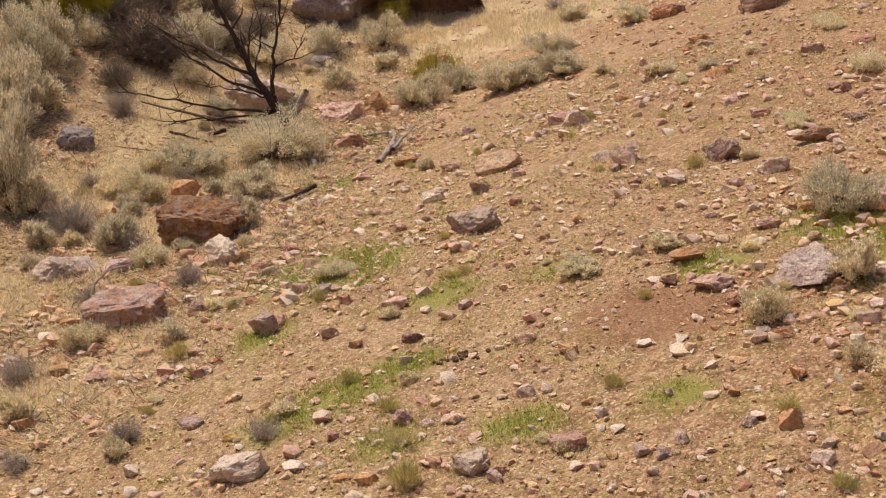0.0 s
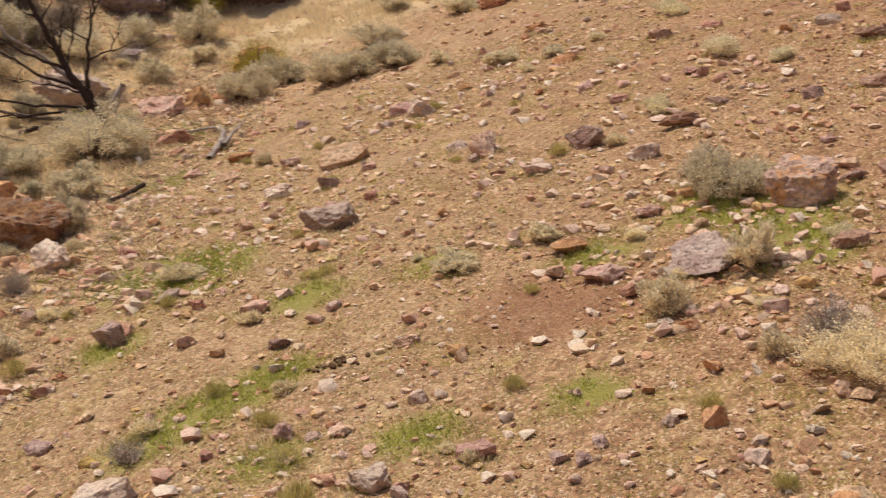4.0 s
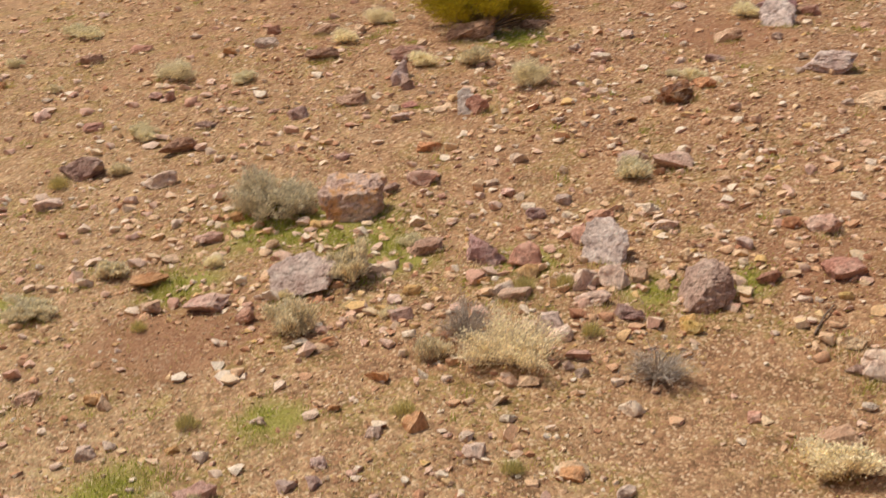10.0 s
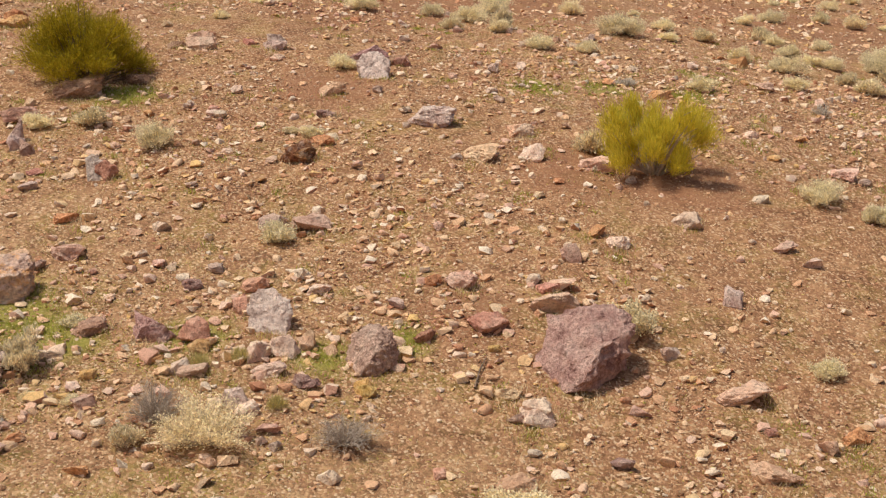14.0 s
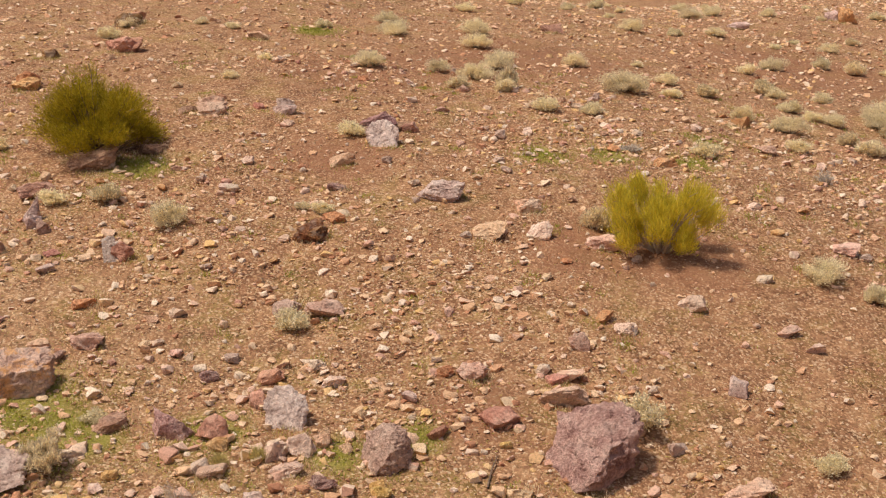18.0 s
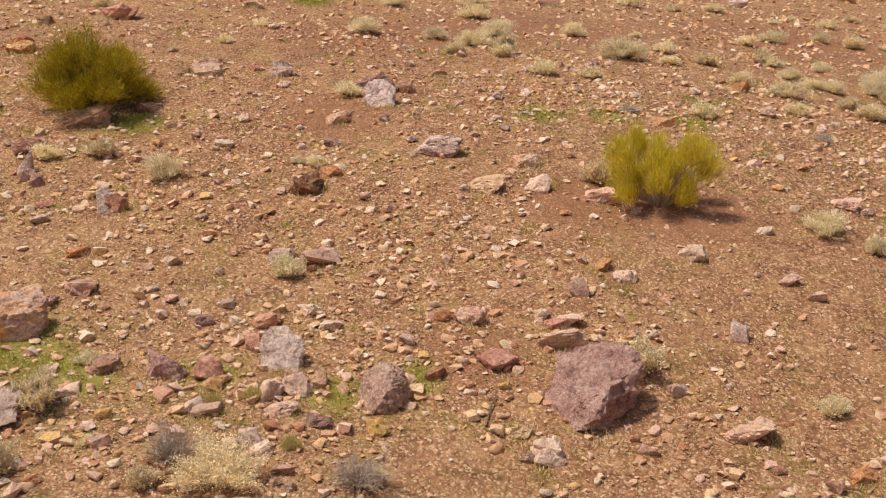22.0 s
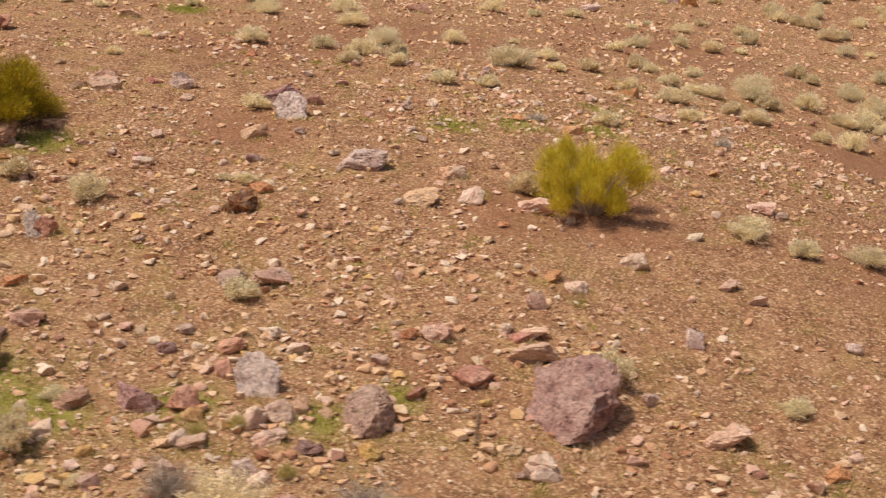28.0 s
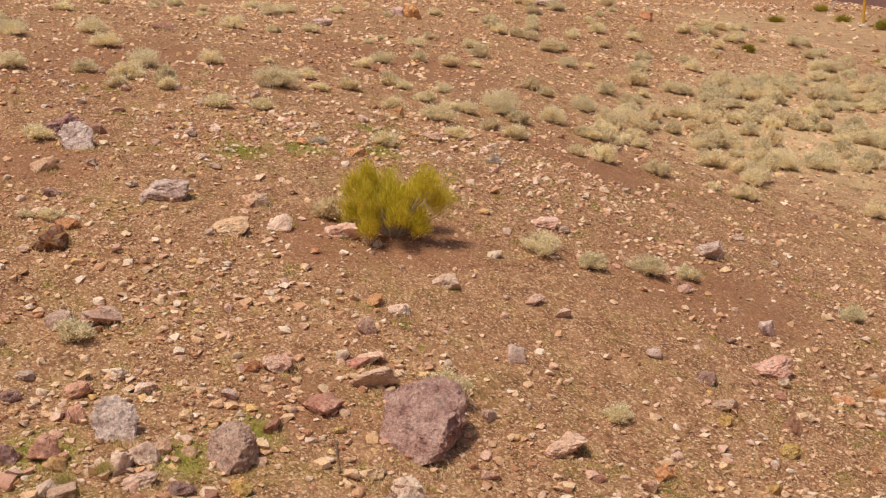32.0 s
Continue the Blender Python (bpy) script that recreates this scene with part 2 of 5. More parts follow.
def leaf_material(name, a, c, value=0.35, thinness=0.22):
    m, nt, links, b = nodes_of(name, 0.75, 0.2)
    geo = nt.new("ShaderNodeNewGeometry")
    info = nt.new("ShaderNodeObjectInfo")
    colour = mix_node(nt, links, noise_node(nt, links, geo.outputs["Position"], 4, 3), a, c)
    colour = shifted(nt, links, colour, geo.outputs["Random Per Island"], 0.012, value)
    colour = shifted(nt, links, colour, info.outputs["Random"], 0.003, 0.10)
    links.new(colour, b.inputs["Base Color"])
    thin = nt.new("ShaderNodeBsdfTranslucent")
    links.new(colour, thin.inputs["Color"])
    both = nt.new("ShaderNodeMixShader")
    both.inputs[0].default_value = thinness
    links.new(b.outputs[0], both.inputs[1])
    links.new(thin.outputs[0], both.inputs[2])
    links.new(both.outputs[0], nt["Material Output"].inputs["Surface"])
    return m


def wood_material(name, a, c):
    m, nt, links, b = nodes_of(name, 0.85)
    where = nt.new("ShaderNodeNewGeometry").outputs["Position"]
    grain = noise_node(nt, links, where, 30, 6, 0.7)
    links.new(ramp_node(nt, links, grain, ((0.35, a), (0.65, c))), b.inputs["Base Color"])
    bump_node(nt, links, grain, b, 0.8, 0.02)
    return m


GRAVEL = gravel_material("gravel", (
    (0.0, (0.52, 0.241, 0.14)), (0.10, (0.66, 0.357, 0.214)), (0.22, (0.76, 0.463, 0.279)), (0.38, (0.84, 0.56, 0.353)),
    (0.54, (0.88, 0.637, 0.428)), (0.66, (0.8, 0.511, 0.391)), (0.74, (0.82, 0.531, 0.223)), (0.86, (0.91, 0.704, 0.521)), (1.0, (0.95, 0.801, 0.642))))
PALE_GRAVEL = gravel_material("pale_gravel", ((0.0, (0.66, 0.36, 0.26)), (0.3, (0.80, 0.54, 0.42)), (0.6, (0.88, 0.67, 0.52)), (0.85, (0.92, 0.77, 0.62)), (1.0, (0.80, 0.52, 0.24))))
GRIT = gravel_material("grit", ((0.0, (0.38, 0.18, 0.105)), (0.25, (0.54, 0.285, 0.165)), (0.5, (0.66, 0.40, 0.24)), (0.75, (0.75, 0.50, 0.32)), (1.0, (0.85, 0.65, 0.46))))
SOIL = soil_material()
LEAF = {
    "sg": leaf_material("sage_leaf", (0.62, 0.545, 0.38), (0.95, 0.84, 0.61), 0.4, 0.36),
    "sw": leaf_material("straw_leaf", (0.78, 0.66, 0.42), (0.92, 0.81, 0.58), 0.35, 0.32),
    "dd": leaf_material("withered_leaf", (0.46, 0.37, 0.29), (0.62, 0.52, 0.42)),
    # brown withered brush, with the shade of the upper gully in its colour
    "dw": leaf_material("shaded_withered_leaf", (0.22, 0.17, 0.12), (0.38, 0.31, 0.22)),
    "rb": leaf_material("rabbitbrush_leaf", (0.86, 0.75, 0.47), (0.95, 0.87, 0.66), 0.3, 0.36),
    "dg": leaf_material("silver_leaf", (0.6, 0.54, 0.46), (0.75, 0.7, 0.62)),
    "gt": leaf_material("grass_blade", (0.55, 0.47, 0.15), (0.68, 0.58, 0.27)),
    "mo": leaf_material("moss_leaf", (0.42, 0.37, 0.03), (0.62, 0.54, 0.09)),
    "br": leaf_material("olive_stem", (0.24, 0.185, 0.011), (0.64, 0.50, 0.032), 0.5, 0.2),
    "bg": leaf_material("lime_stem", (0.60, 0.50, 0.03), (0.82, 0.70, 0.12), 0.3, 0.36),
    "fb": leaf_material("far_leaf", (0.34, 0.29, 0.04), (0.5, 0.41, 0.07)),
}
GREEN_BLADE = leaf_material("green_blade", (0.28, 0.32, 0.03), (0.46, 0.46, 0.085))
STRAW_BLADE = leaf_material("dry_blade", (0.78, 0.63, 0.38), (0.93, 0.80, 0.56), 0.35, 0.42)
TWIG = wood_material("twig_bark", (0.13, 0.085, 0.06), (0.28, 0.20, 0.15))
PALE_TWIG = wood_material("bleached_bark", (0.34, 0.27, 0.22), (0.55, 0.47, 0.40))
CHARRED = wood_material("dead_bark", (0.03, 0.018, 0.013), (0.10, 0.06, 0.045))
DRIFT = wood_material("grey_driftwood", (0.25, 0.19, 0.16), (0.50, 0.42, 0.37))


# ---- mesh helpers ----
def mesh_of(name, verts, faces, material, smooth=False):
    me = bpy.data.meshes.new(name)
    verts, faces = np.asarray(verts, np.float32), np.asarray(faces, np.int32)
    k = faces.shape[1]
    me.vertices.add(len(verts))
    me.vertices.foreach_set("co", verts.ravel())
    me.loops.add(faces.size)
    me.loops.foreach_set("vertex_index", faces.ravel())
    me.polygons.add(len(faces))
    me.polygons.foreach_set("loop_start", np.arange(0, faces.size, k, dtype=np.int32))
    me.polygons.foreach_set("use_smooth", np.full(len(faces), smooth))
    me.update(calc_edges=True)
    me.materials.append(material)
    return me


def hull(chance, points, flat=1.0, corners=None):
    """A broken stone about one unit across: the hull of a few points, in three-sided faces."""
    p = chance.normal(size=(points, 3))
    p /= np.linalg.norm(p, axis=1, keepdims=True)
    p = np.sign(p) * np.abs(p) ** 0.82 * chance.uniform(0.72, 1.0, (points, 1)) * (1, 1, flat)
    bm = bmesh.new()
    for q in corners or p:
        bm.verts.new(q)
    got = bmesh.ops.convex_hull(bm, input=bm.verts)
    bmesh.ops.delete(bm, geom=[v for v in bm.verts if not v.link_faces], context="VERTS")
    bmesh.ops.triangulate(bm, faces=bm.faces)
    bm.verts.index_update()
    bm.normal_update()
    v, t = np.array([x.co[:] for x in bm.verts]), np.array([[x.index for x in f.verts] for f in bm.faces])
    bm.free()
    v -= (v.max(0) + v.min(0)) / 2
    return v / (v.max(0) - v.min(0)), t


def split(v, t):
    """Every face in four."""
    e = np.sort(np.concatenate([t[:, [0, 1]], t[:, [1, 2]], t[:, [2, 0]]]), 1)
    pairs, back = np.unique(e, axis=0, return_inverse=True)
    back = back.ravel() + len(v)
    a, c, d = back[: len(t)], back[len(t) : 2 * len(t)], back[2 * len(t) :]
    v = np.concatenate([v, v[pairs].mean(1)])
    return v, np.concatenate([np.stack([t[:, 0], a, d], 1), np.stack([a, t[:, 1], c], 1), np.stack([d, c, t[:, 2]], 1), np.stack([a, c, d], 1)])


def hewn(levels, chance, points=16, rough=0.05, corners=None):
    """A broken stone with chipped edges and an uneven skin."""
    v, t = hull(chance, points, corners=corners)
    for _ in range(levels):
        v, t = split(v, t)
    s = chance.uniform(0, 50, 3)
    if rough:
        out = v / (np.linalg.norm(v, axis=1, keepdims=True) + 1e-9)
        for scale, amount in ((2.5, rough), (6.0, rough * 0.7), (14.0, rough * 0.5)):
            off = np.array([noise.noise(Vector(p * scale + s)) for p in v])
            v = v + out * (off * amount * 0.6)[:, None]
    return v / (v.max(0) - v.min(0)), t


def tubes(lines, sides=4):
    """Tapered tubes along polylines of (points, first radius, last radius)."""
    vs, fs, base = [], [], 0
    ring = np.arange(sides) * 2 * np.pi / sides
    for pts, r0, r1 in lines:
        pts = np.asarray(pts, float)
        ahead = np.gradient(pts, axis=0)
        ahead /= np.linalg.norm(ahead, axis=1, keepdims=True) + 1e-9
        side = np.cross(ahead, (0.31, 0.17, 0.93))
        side /= np.linalg.norm(side, axis=1, keepdims=True) + 1e-9
        up = np.cross(side, ahead)
        r = np.linspace(r0, r1, len(pts))[:, None, None]
        vs.append((pts[:, None] + r * (np.cos(ring)[None, :, None] * side[:, None] + np.sin(ring)[None, :, None] * up[:, None])).reshape(-1, 3))
        for i in range(len(pts) - 1):
            for k in range(sides):
                a, c = base + i * sides + k, base + i * sides + (k + 1) % sides
                fs.append((a, c, c + sides, a + sides))
        base += len(pts) * sides
    return np.concatenate(vs), np.array(fs)


def part(name, me, parent, label=""):
    ob = new(name, me)
    ob.parent = parent
    return tagged(ob, label)


def grown(points, ahead, length, width, chance):
    """Narrow leaves, one four-sided piece each, from points along the ways given."""
    n = len(points)
    ahead = ahead / (np.linalg.norm(ahead, axis=1, keepdims=True) + 1e-9)
    side = np.cross(ahead, chance.normal(size=(n, 3)))
    side /= np.linalg.norm(side, axis=1, keepdims=True) + 1e-9
    l, w = (length * chance.uniform(0.6, 1.3, n))[:, None], (width * chance.uniform(0.7, 1.3, n))[:, None]
    v = np.stack([points, points + ahead * l * 0.55 + side * w / 2, points + ahead * l, points + ahead * l * 0.5 - side * w / 2], 1)
    return v.reshape(-1, 3), np.arange(4 * n).reshape(n, 4)


def inside(x, y, corners):
    hit = np.zeros(len(x), bool)
    for (x0, y0), (x1, y1) in zip(corners, corners[1:] + corners[:1]):
        with np.errstate(divide="ignore", invalid="ignore"):
            hit ^= ((y0 > y) != (y1 > y)) & (x < (x1 - x0) * (y - y0) / (y1 - y0 + 1e-12) + x0)
    return hit


# ---- ground ----
def spaced(lo, hi, step, reach):
    inner = np.arange(lo, hi + step / 2, step)
    out, d = [], step
    x = 0
    while x < reach:
        d *= 1.16
        x += d
        out.append(x)
    out = np.array(out)
    return np.concatenate([lo - out[::-1], inner, inner[-1] + out])


GX, GY = spaced(-12, 42, 0.15, 900), spaced(2, 45, 0.15, 900)
MX, MY = np.meshgrid(GX, GY)
cols = len(GX)
grid = (np.arange(len(GY) - 1)[:, None] * cols + np.arange(cols - 1)[None]).ravel()
ground_mesh = mesh_of("ground", np.stack([MX, MY, height(MX, MY)], -1).reshape(-1, 3), np.stack([grid, grid + 1, grid + 1 + cols, grid + cols], 1), SOIL, True)
ground = tagged(new("ground", ground_mesh), "dry tan and reddish hillside soil with fine gravel", "ground", kind="structure")

GREENS = ((-2.1, 21.0, 1.1), (-1.2, 20.8, 0.8), (-2.4, 18.6, 0.5), (-0.4, 16.6, 0.5), (-1.2, 16.2, 0.6), (-1.9, 15.6, 0.5), (-0.6, 14.6, 0.5),
          (-1.7, 30.4, 0.9), (15.6, 14.6, 0.5), (16.4, 13.6, 0.5), (5.4, 16.7, 0.8), (20.6, 22.8, 0.55), (11.2, 19.9, 0.6), (4.8, 17.6, 0.7), (3.2, 17.0, 0.6), (-2.2, 26.6, 0.7), (6.2, 14.4, 0.5), (5.2, 15.6, 0.5), (6.6, 12.9, 0.4), (7.4, 12.2, 0.35), (8.3, 10.4, 0.35), (1.6, 18.2, 0.5), (2.4, 14.0, 0.4), (0.8, 14.2, 0.5), (17.2, 12.4, 0.45), (18.6, 12.6, 0.4), (0.0, 18.6, 0.6))
STRAWS = ((0.7, 38.6, 2.2), (-0.8, 40.0, 2.2), (-6.0, 27.1, 1.5), (-5.4, 32.4, 1.8), (-2.8, 37.3, 1.8), (3.2, 38.4, 1.5), (-4.2, 34.6, 1.6), (-5.2, 29.2, 1.4), (-3.4, 27.8, 1.0), (-6.2, 25.6, 1.1), (-5.0, 24.4, 0.9), (-6.3, 22.0, 1.0), (-4.4, 20.0, 0.7), (-5.4, 18.4, 1.0), (-3.6, 23.9, 0.7))
BARES = ((2.2, 16.2, 0.8), (3.0, 16.0, 0.7), (12.5, 12.6, 1.0), (13.5, 11.0, 1.2), (8.3, 11.9, 0.8), (15.0, 6.5, 2.0), (21.0, 8.6, 2.0), (22, 18, 2.5), (18, 20, 2.0), (28, 14, 3.0), (13.5, 17.5, 1.2), (-2.0, 29.6, 1.0), (-2.3, 33.2, 1.3), (-1.2, 32.2, 0.9))
layer = ground_mesh.attributes.new("meadow", "FLOAT", "POINT")
layer.data.foreach_set("value", np.clip((9 - MX + 0.1 * (MY - 18) + 2 * lattice(MX / 4, MY / 4, 12)) / 9, 0, 1).astype(np.float32).ravel())
layer = ground_mesh.attributes.new("far", "FLOAT", "POINT")
layer.data.foreach_set("value", np.clip((np.hypot(MX - 12, MY - 15) - 128) / 14, 0, 1).astype(np.float32).ravel())
CREST = ((26, 5, 5), (32, 3, 6), (48, 1, 8), (62, -3, 12), (38, 1, 5), (75, 5, 16), (30, 3, 4))
for name, spots in (("green", GREENS), ("straw", STRAWS), ("bare", BARES)):
    layer = ground_mesh.attributes.new(name, "FLOAT", "POINT")
    cover = sum(np.exp(-((MX - x) ** 2 + (MY - y) ** 2) / (r * r)) for x, y, r in spots)
    if name == "straw":
        cover = cover + 0.24 * sum(np.exp(-((MX - x) ** 2 + (MY - y) ** 2) / (r * r)) for x, y, r in CREST)
    layer.data.foreach_set("value", cover.astype(np.float32).ravel())


# ---- rocks ----
STONE_WORDS = {
    "pu": "purple-grey weathered %s with pale worn faces", "wh": "pale cream-white %s lying on the gravel", "pk": "pinkish tan %s half sunk in the soil",
    "or": "rusty orange %s lying on the gravel", "rd": "dark red %s with broken faces", "ru": "rust-brown %s crusted with grey lichen",
    "ol": "purple-brown %s with orange lichen patches", "gr": "grey weathered %s with a flat worn top", "ta": "tan sandy %s bedded in the slope",
    "ye": "ochre yellow %s lying on the gravel", "dk": "dark brown %s with shaded broken faces", "wl": "nearly white %s with lilac-grey sides", "pr": "rose-purple %s with jagged pitted faces", "gp": "purple-grey layered %s in the gully", "pw": "lilac-white %s with purple-grey sides"}


SLANTED = ((0.3, -0.28, 0), (0.04, -0.36, 0), (-0.06, -0.44, 0.24), (0.24, -0.34, 0.5), (0.47, -0.16, 0.42), (0.44, 0.1, 0), (0.48, 0.22, 0.5),
           (0.08, 0.36, 0.8), (0.3, 0.3, 0.74), (-0.22, 0.34, 0.66), (-0.46, 0.16, 0.34), (-0.5, 0.05, 0), (-0.36, -0.3, 0.03), (-0.4, 0.3, 0), (0.3, 0.4, 0))
UNDERCUT = ((-0.42, -0.3, 0), (-0.14, -0.47, 0.06), (0.0, -0.36, 0), (0.24, -0.04, 0), (0.34, 0.25, 0), (-0.4, 0.35, 0), (-0.5, 0.02, 0.38), (-0.3, 0.3, 0.88),
            (0.04, 0.34, 1.0), (0.22, -0.26, 0.6), (0.46, 0.02, 0.66), (0.5, 0.22, 0.6), (0.34, 0.32, 0.88))
SLAB = ((-0.44, -0.4, 0), (0.36, -0.42, 0), (0.46, -0.2, 0.12), (-0.5, -0.3, 0.2), (-0.42, 0.12, 0.92), (-0.1, 0.2, 1.0), (0.2, 0.16, 0.96), (0.5, 0.02, 0.62), (0.48, 0.3, 0.3), (0.4, 0.4, 0), (-0.4, 0.4, 0), (-0.46, 0.3, 0.6))
BLOCK = ((-0.45, -0.36, 0), (0.28, -0.4, 0), (0.44, 0.1, 0), (0.34, 0.4, 0), (-0.4, 0.4, 0), (-0.5, -0.32, 0.66), (0.1, -0.44, 0.7), (0.4, -0.3, 0.64),
         (0.5, 0.1, 0.78), (0.42, 0.4, 0.95), (-0.36, 0.42, 1.0), (-0.49, 0.1, 0.88))


def slanted_boulder(x, y, w, h, kind, seed):
    """A boulder with one broad worn face that slopes from its crest down to a broken corner."""
    return rock(x, y, w, h, kind, seed, SLANTED)


def shaded_boulder(x, y, w, h, kind, seed):
    """A great boulder with a broad worn back and an undercut broken face on its eastern side."""
    return rock(x, y, w, h, kind, seed, UNDERCUT)


def block_boulder(x, y, w, h, kind, seed):
    """A squarish block with a flat top and undercut sides."""
    return rock(x, y, w, h, kind, seed, BLOCK)


def leaning_slab(x, y, w, h, kind, seed):
    """A flat-faced slab that leans back into the slope."""
    return rock(x, y, w, h, kind, seed, SLAB)


BASES = []


def rock(x, y, w, h, kind, seed, corners=None):
    chance = np.random.default_rng(seed)
    big = w > 0.75
    BASES.append((x, y, w))
    v, t = hewn(5, chance, 16, 0.15, corners) if corners else hewn(4 if w > 0.6 else 3 if w > 0.3 else 2, chance, 20 if big else 15, 0.13)
    deep = w * (0.55 if corners is BLOCK else chance.uniform(0.6, 0.9))
    v = v * (w * 1.04, deep, h * (1.15 if corners else 1.3))
    turn = math.degrees(math.atan2(y - 5, x + 6)) - 90 + (0 if corners else chance.uniform(-18, 18))
    ob = new("boulder" if big else "rock", mesh_of("rock", v, t, STONE[kind], True))
    slope = math.degrees(math.atan(float(height(x + 0.4, y, False) - height(x - 0.4, y, False)) / 0.8))
    ob.matrix_world = pose(x, y, float(height(x, y)) + h * (0.4 if corners else 0.24), chance.uniform(-8, 8), -slope * 0.6 + chance.uniform(-8, 8), turn)
    ob.data.set_sharp_from_angle(angle=radians(32))
    return tagged(ob, STONE_WORDS[kind] % ("boulder" if big else "rock" if w > 0.3 else "small stone"), "rock", "rocks on the hillside")


# ---- shrubs ----
FORMS = {
    # stems, leaves on each, leaf length and width, spread of the leaves, how upright, bark
    "sg": (330, 46, 0.046, 0.014, 0.026, 0.4, TWIG), "sw": (190, 56, 0.036, 0.015, 0.035, 0.2, PALE_TWIG), "dd": (190, 9, 0.035, 0.006, 0.03, 0.3, PALE_TWIG),
    "dw": (210, 22, 0.035, 0.008, 0.03, 0.3, TWIG), "rb": (200, 44, 0.030, 0.012, 0.035, 0.2, TWIG), "dg": (130, 8, 0.090, 0.006, 0.02, 0.7, PALE_TWIG), "gt": (120, 14, 0.120, 0.006, 0.05, 0.9, PALE_TWIG),
    "mo": (110, 34, 0.050, 0.010, 0.05, 0.8, TWIG), "br": (640, 66, 0.06, 0.0055, 0.03, 0.3, TWIG), "bg": (420, 60, 0.085, 0.006, 0.026, 0.7, PALE_TWIG),
    "fb": (80, 30, 0.120, 0.03, 0.08, 0.9, TWIG)}
SHRUB_WORDS = {
    "sg": ("sagebrush", "grey-green sagebrush with pale leaves and dark twigs"), "sw": ("shrub", "cream-coloured dry desert shrub among stones"),
    "dd": ("dead_shrub", "withered grey shrub of bare tangled twigs"), "rb": ("rabbitbrush", "pale yellow rabbitbrush mound on bare soil"),
    "dw": ("dead_shrub", "brown shrub of dense tangled twigs, darkened for gully shade"),
    "dg": ("spiky_plant", "silvery grey spiky plant on bare soil"), "gt": ("grass_tuft", "yellowish dry bunch grass tuft on the slope"),
    "mo": ("moss_shrub", "mossy olive-yellow low shrub over a red rock"), "br": ("broom_shrub", "dense dark olive-green broom-like shrub"),
    "bg": ("broom_shrub", "bright yellow-green broom-like shrub with spreading sprays"), "fb": ("far_shrub", "dark green shrub on the distant crest")}
GROWN, SHRUBS = {}, {}


def shrub(x, y, w, h, kind, seed):
    nominal = min((0.35, 0.7, 1.2, 1.8), key=lambda s: abs(s - w)) if kind not in ("br", "bg") else 1.6
    key = (kind, nominal, seed % 3)

    def place(wide, tall):
        return Matrix.LocRotScale((x, y, float(height(x, y)) - 0.02), Euler((0, 0, seed * 2.4)), (w / wide, w / wide, h / tall))

    if key in GROWN:
        ob, wide, tall = GROWN[key]
        made = copy_thing(ob, Matrix())
        made.matrix_basis = place(wide, tall)
        return made
    chance = np.random.default_rng(seed)
    stems, leaves, length, width, spread, upright, bark = FORMS[kind]
    lobed = kind in ("bg", "br", "sg", "rb", "sw")
    many = int(stems * min(1.5, 0.35 + 0.65 * nominal))
    around = chance.uniform(0, 2 * np.pi, many)
    lift = np.arcsin(chance.uniform(0.03, 1, many) ** 0.8)
    lobes = 1 + 0.2 * np.sin(3 * around + seed) + 0.12 * np.sin(5 * around + 2 * seed) + 0.1 * chance.normal(size=many)
    reach = lobes * chance.uniform(0.72, 1.02, many) * nominal / 2
    tip = np.stack([np.cos(around) * np.cos(lift) * reach, np.sin(around) * np.cos(lift) * reach, np.sin(lift) * reach * 1.24 + 0.03], 1)
    if lobed:
        # the crown is made of several separate sprays of unlike size, with gaps between them
        count, out_to, ball = {"br": (17, 0.40, 0.30), "bg": (20, 0.45, 0.2), "rb": (11, 0.42, 0.36), "sw": (14, 0.42, 0.32), "sg": (24 if nominal < 1 else 36, 0.42, 0.25 if nominal < 1 else 0.2)}[kind]
        ca, cl = np.arange(count) * 2.4 + seed + chance.normal(size=count) * 0.25, np.arcsin(np.linspace(0.04, 0.94, count))
        heart = np.stack([np.cos(ca) * np.cos(cl), np.sin(ca) * np.cos(cl), np.sin(cl)], 1) * nominal * out_to * chance.uniform(0.75 if kind == "br" else 0.5, 1.2, (count, 1))
        if kind in ("sg", "rb", "sw"):
            heart[:, 2] *= 1 + 0.35 * np.sin(ca + seed)
        own = chance.integers(0, count, many)
        full = chance.uniform(0.7, 1.35, count)
        tip = heart[own] + tip * (ball * full[own])[:, None] * ((0.8, 0.8, 1.3) if kind == "bg" else (1, 1, 1)) + (0, 0, 0.02)
    foot = tip * (0.12, 0.12, 0)
    s = np.linspace(0, 1, 5)[None, :, None]
    bend = np.array([0, 0, 1]) * (0.16 * nominal * chance.uniform(-0.4, 1, many))[:, None]
    lines = foot[:, None] * (1 - s) + tip[:, None] * s + (s * (1 - s) * 2) * bend[:, None] + chance.normal(size=(many, 5, 3)) * 0.012 * nominal * s
    thick = 0.007 * max(0.6, nominal)
    v, f = tubes([(l, thick, thick * 0.3) for l in lines[: many if kind in ("dd", "dw", "dg") else many // 9 if kind in ("br", "bg") else many // 4 if lobed else many * 2 // 3]], 3)
    name, label = SHRUB_WORDS[kind]
    ob = tagged(new(name), label, "shrub" if kind != "gt" else "grass tuft", "shrubs on the hillside")
    tagged(part("woody_core", mesh_of("woody_core", v, f, bark), ob, "thin woody stems"), kind="stuff")
    if kind in ("dd", "dw"):
        extra = [(np.stack([a, a + o * 0.5, a + o]), thick * 0.5, thick * 0.2) for a, o in zip(lines[:, 2:].reshape(-1, 3), chance.normal(size=(many * 3, 3)) * 0.09 * nominal)]
        tagged(part("tangle", mesh_of("tangle", *tubes(extra, 3), bark), ob), kind="stuff")
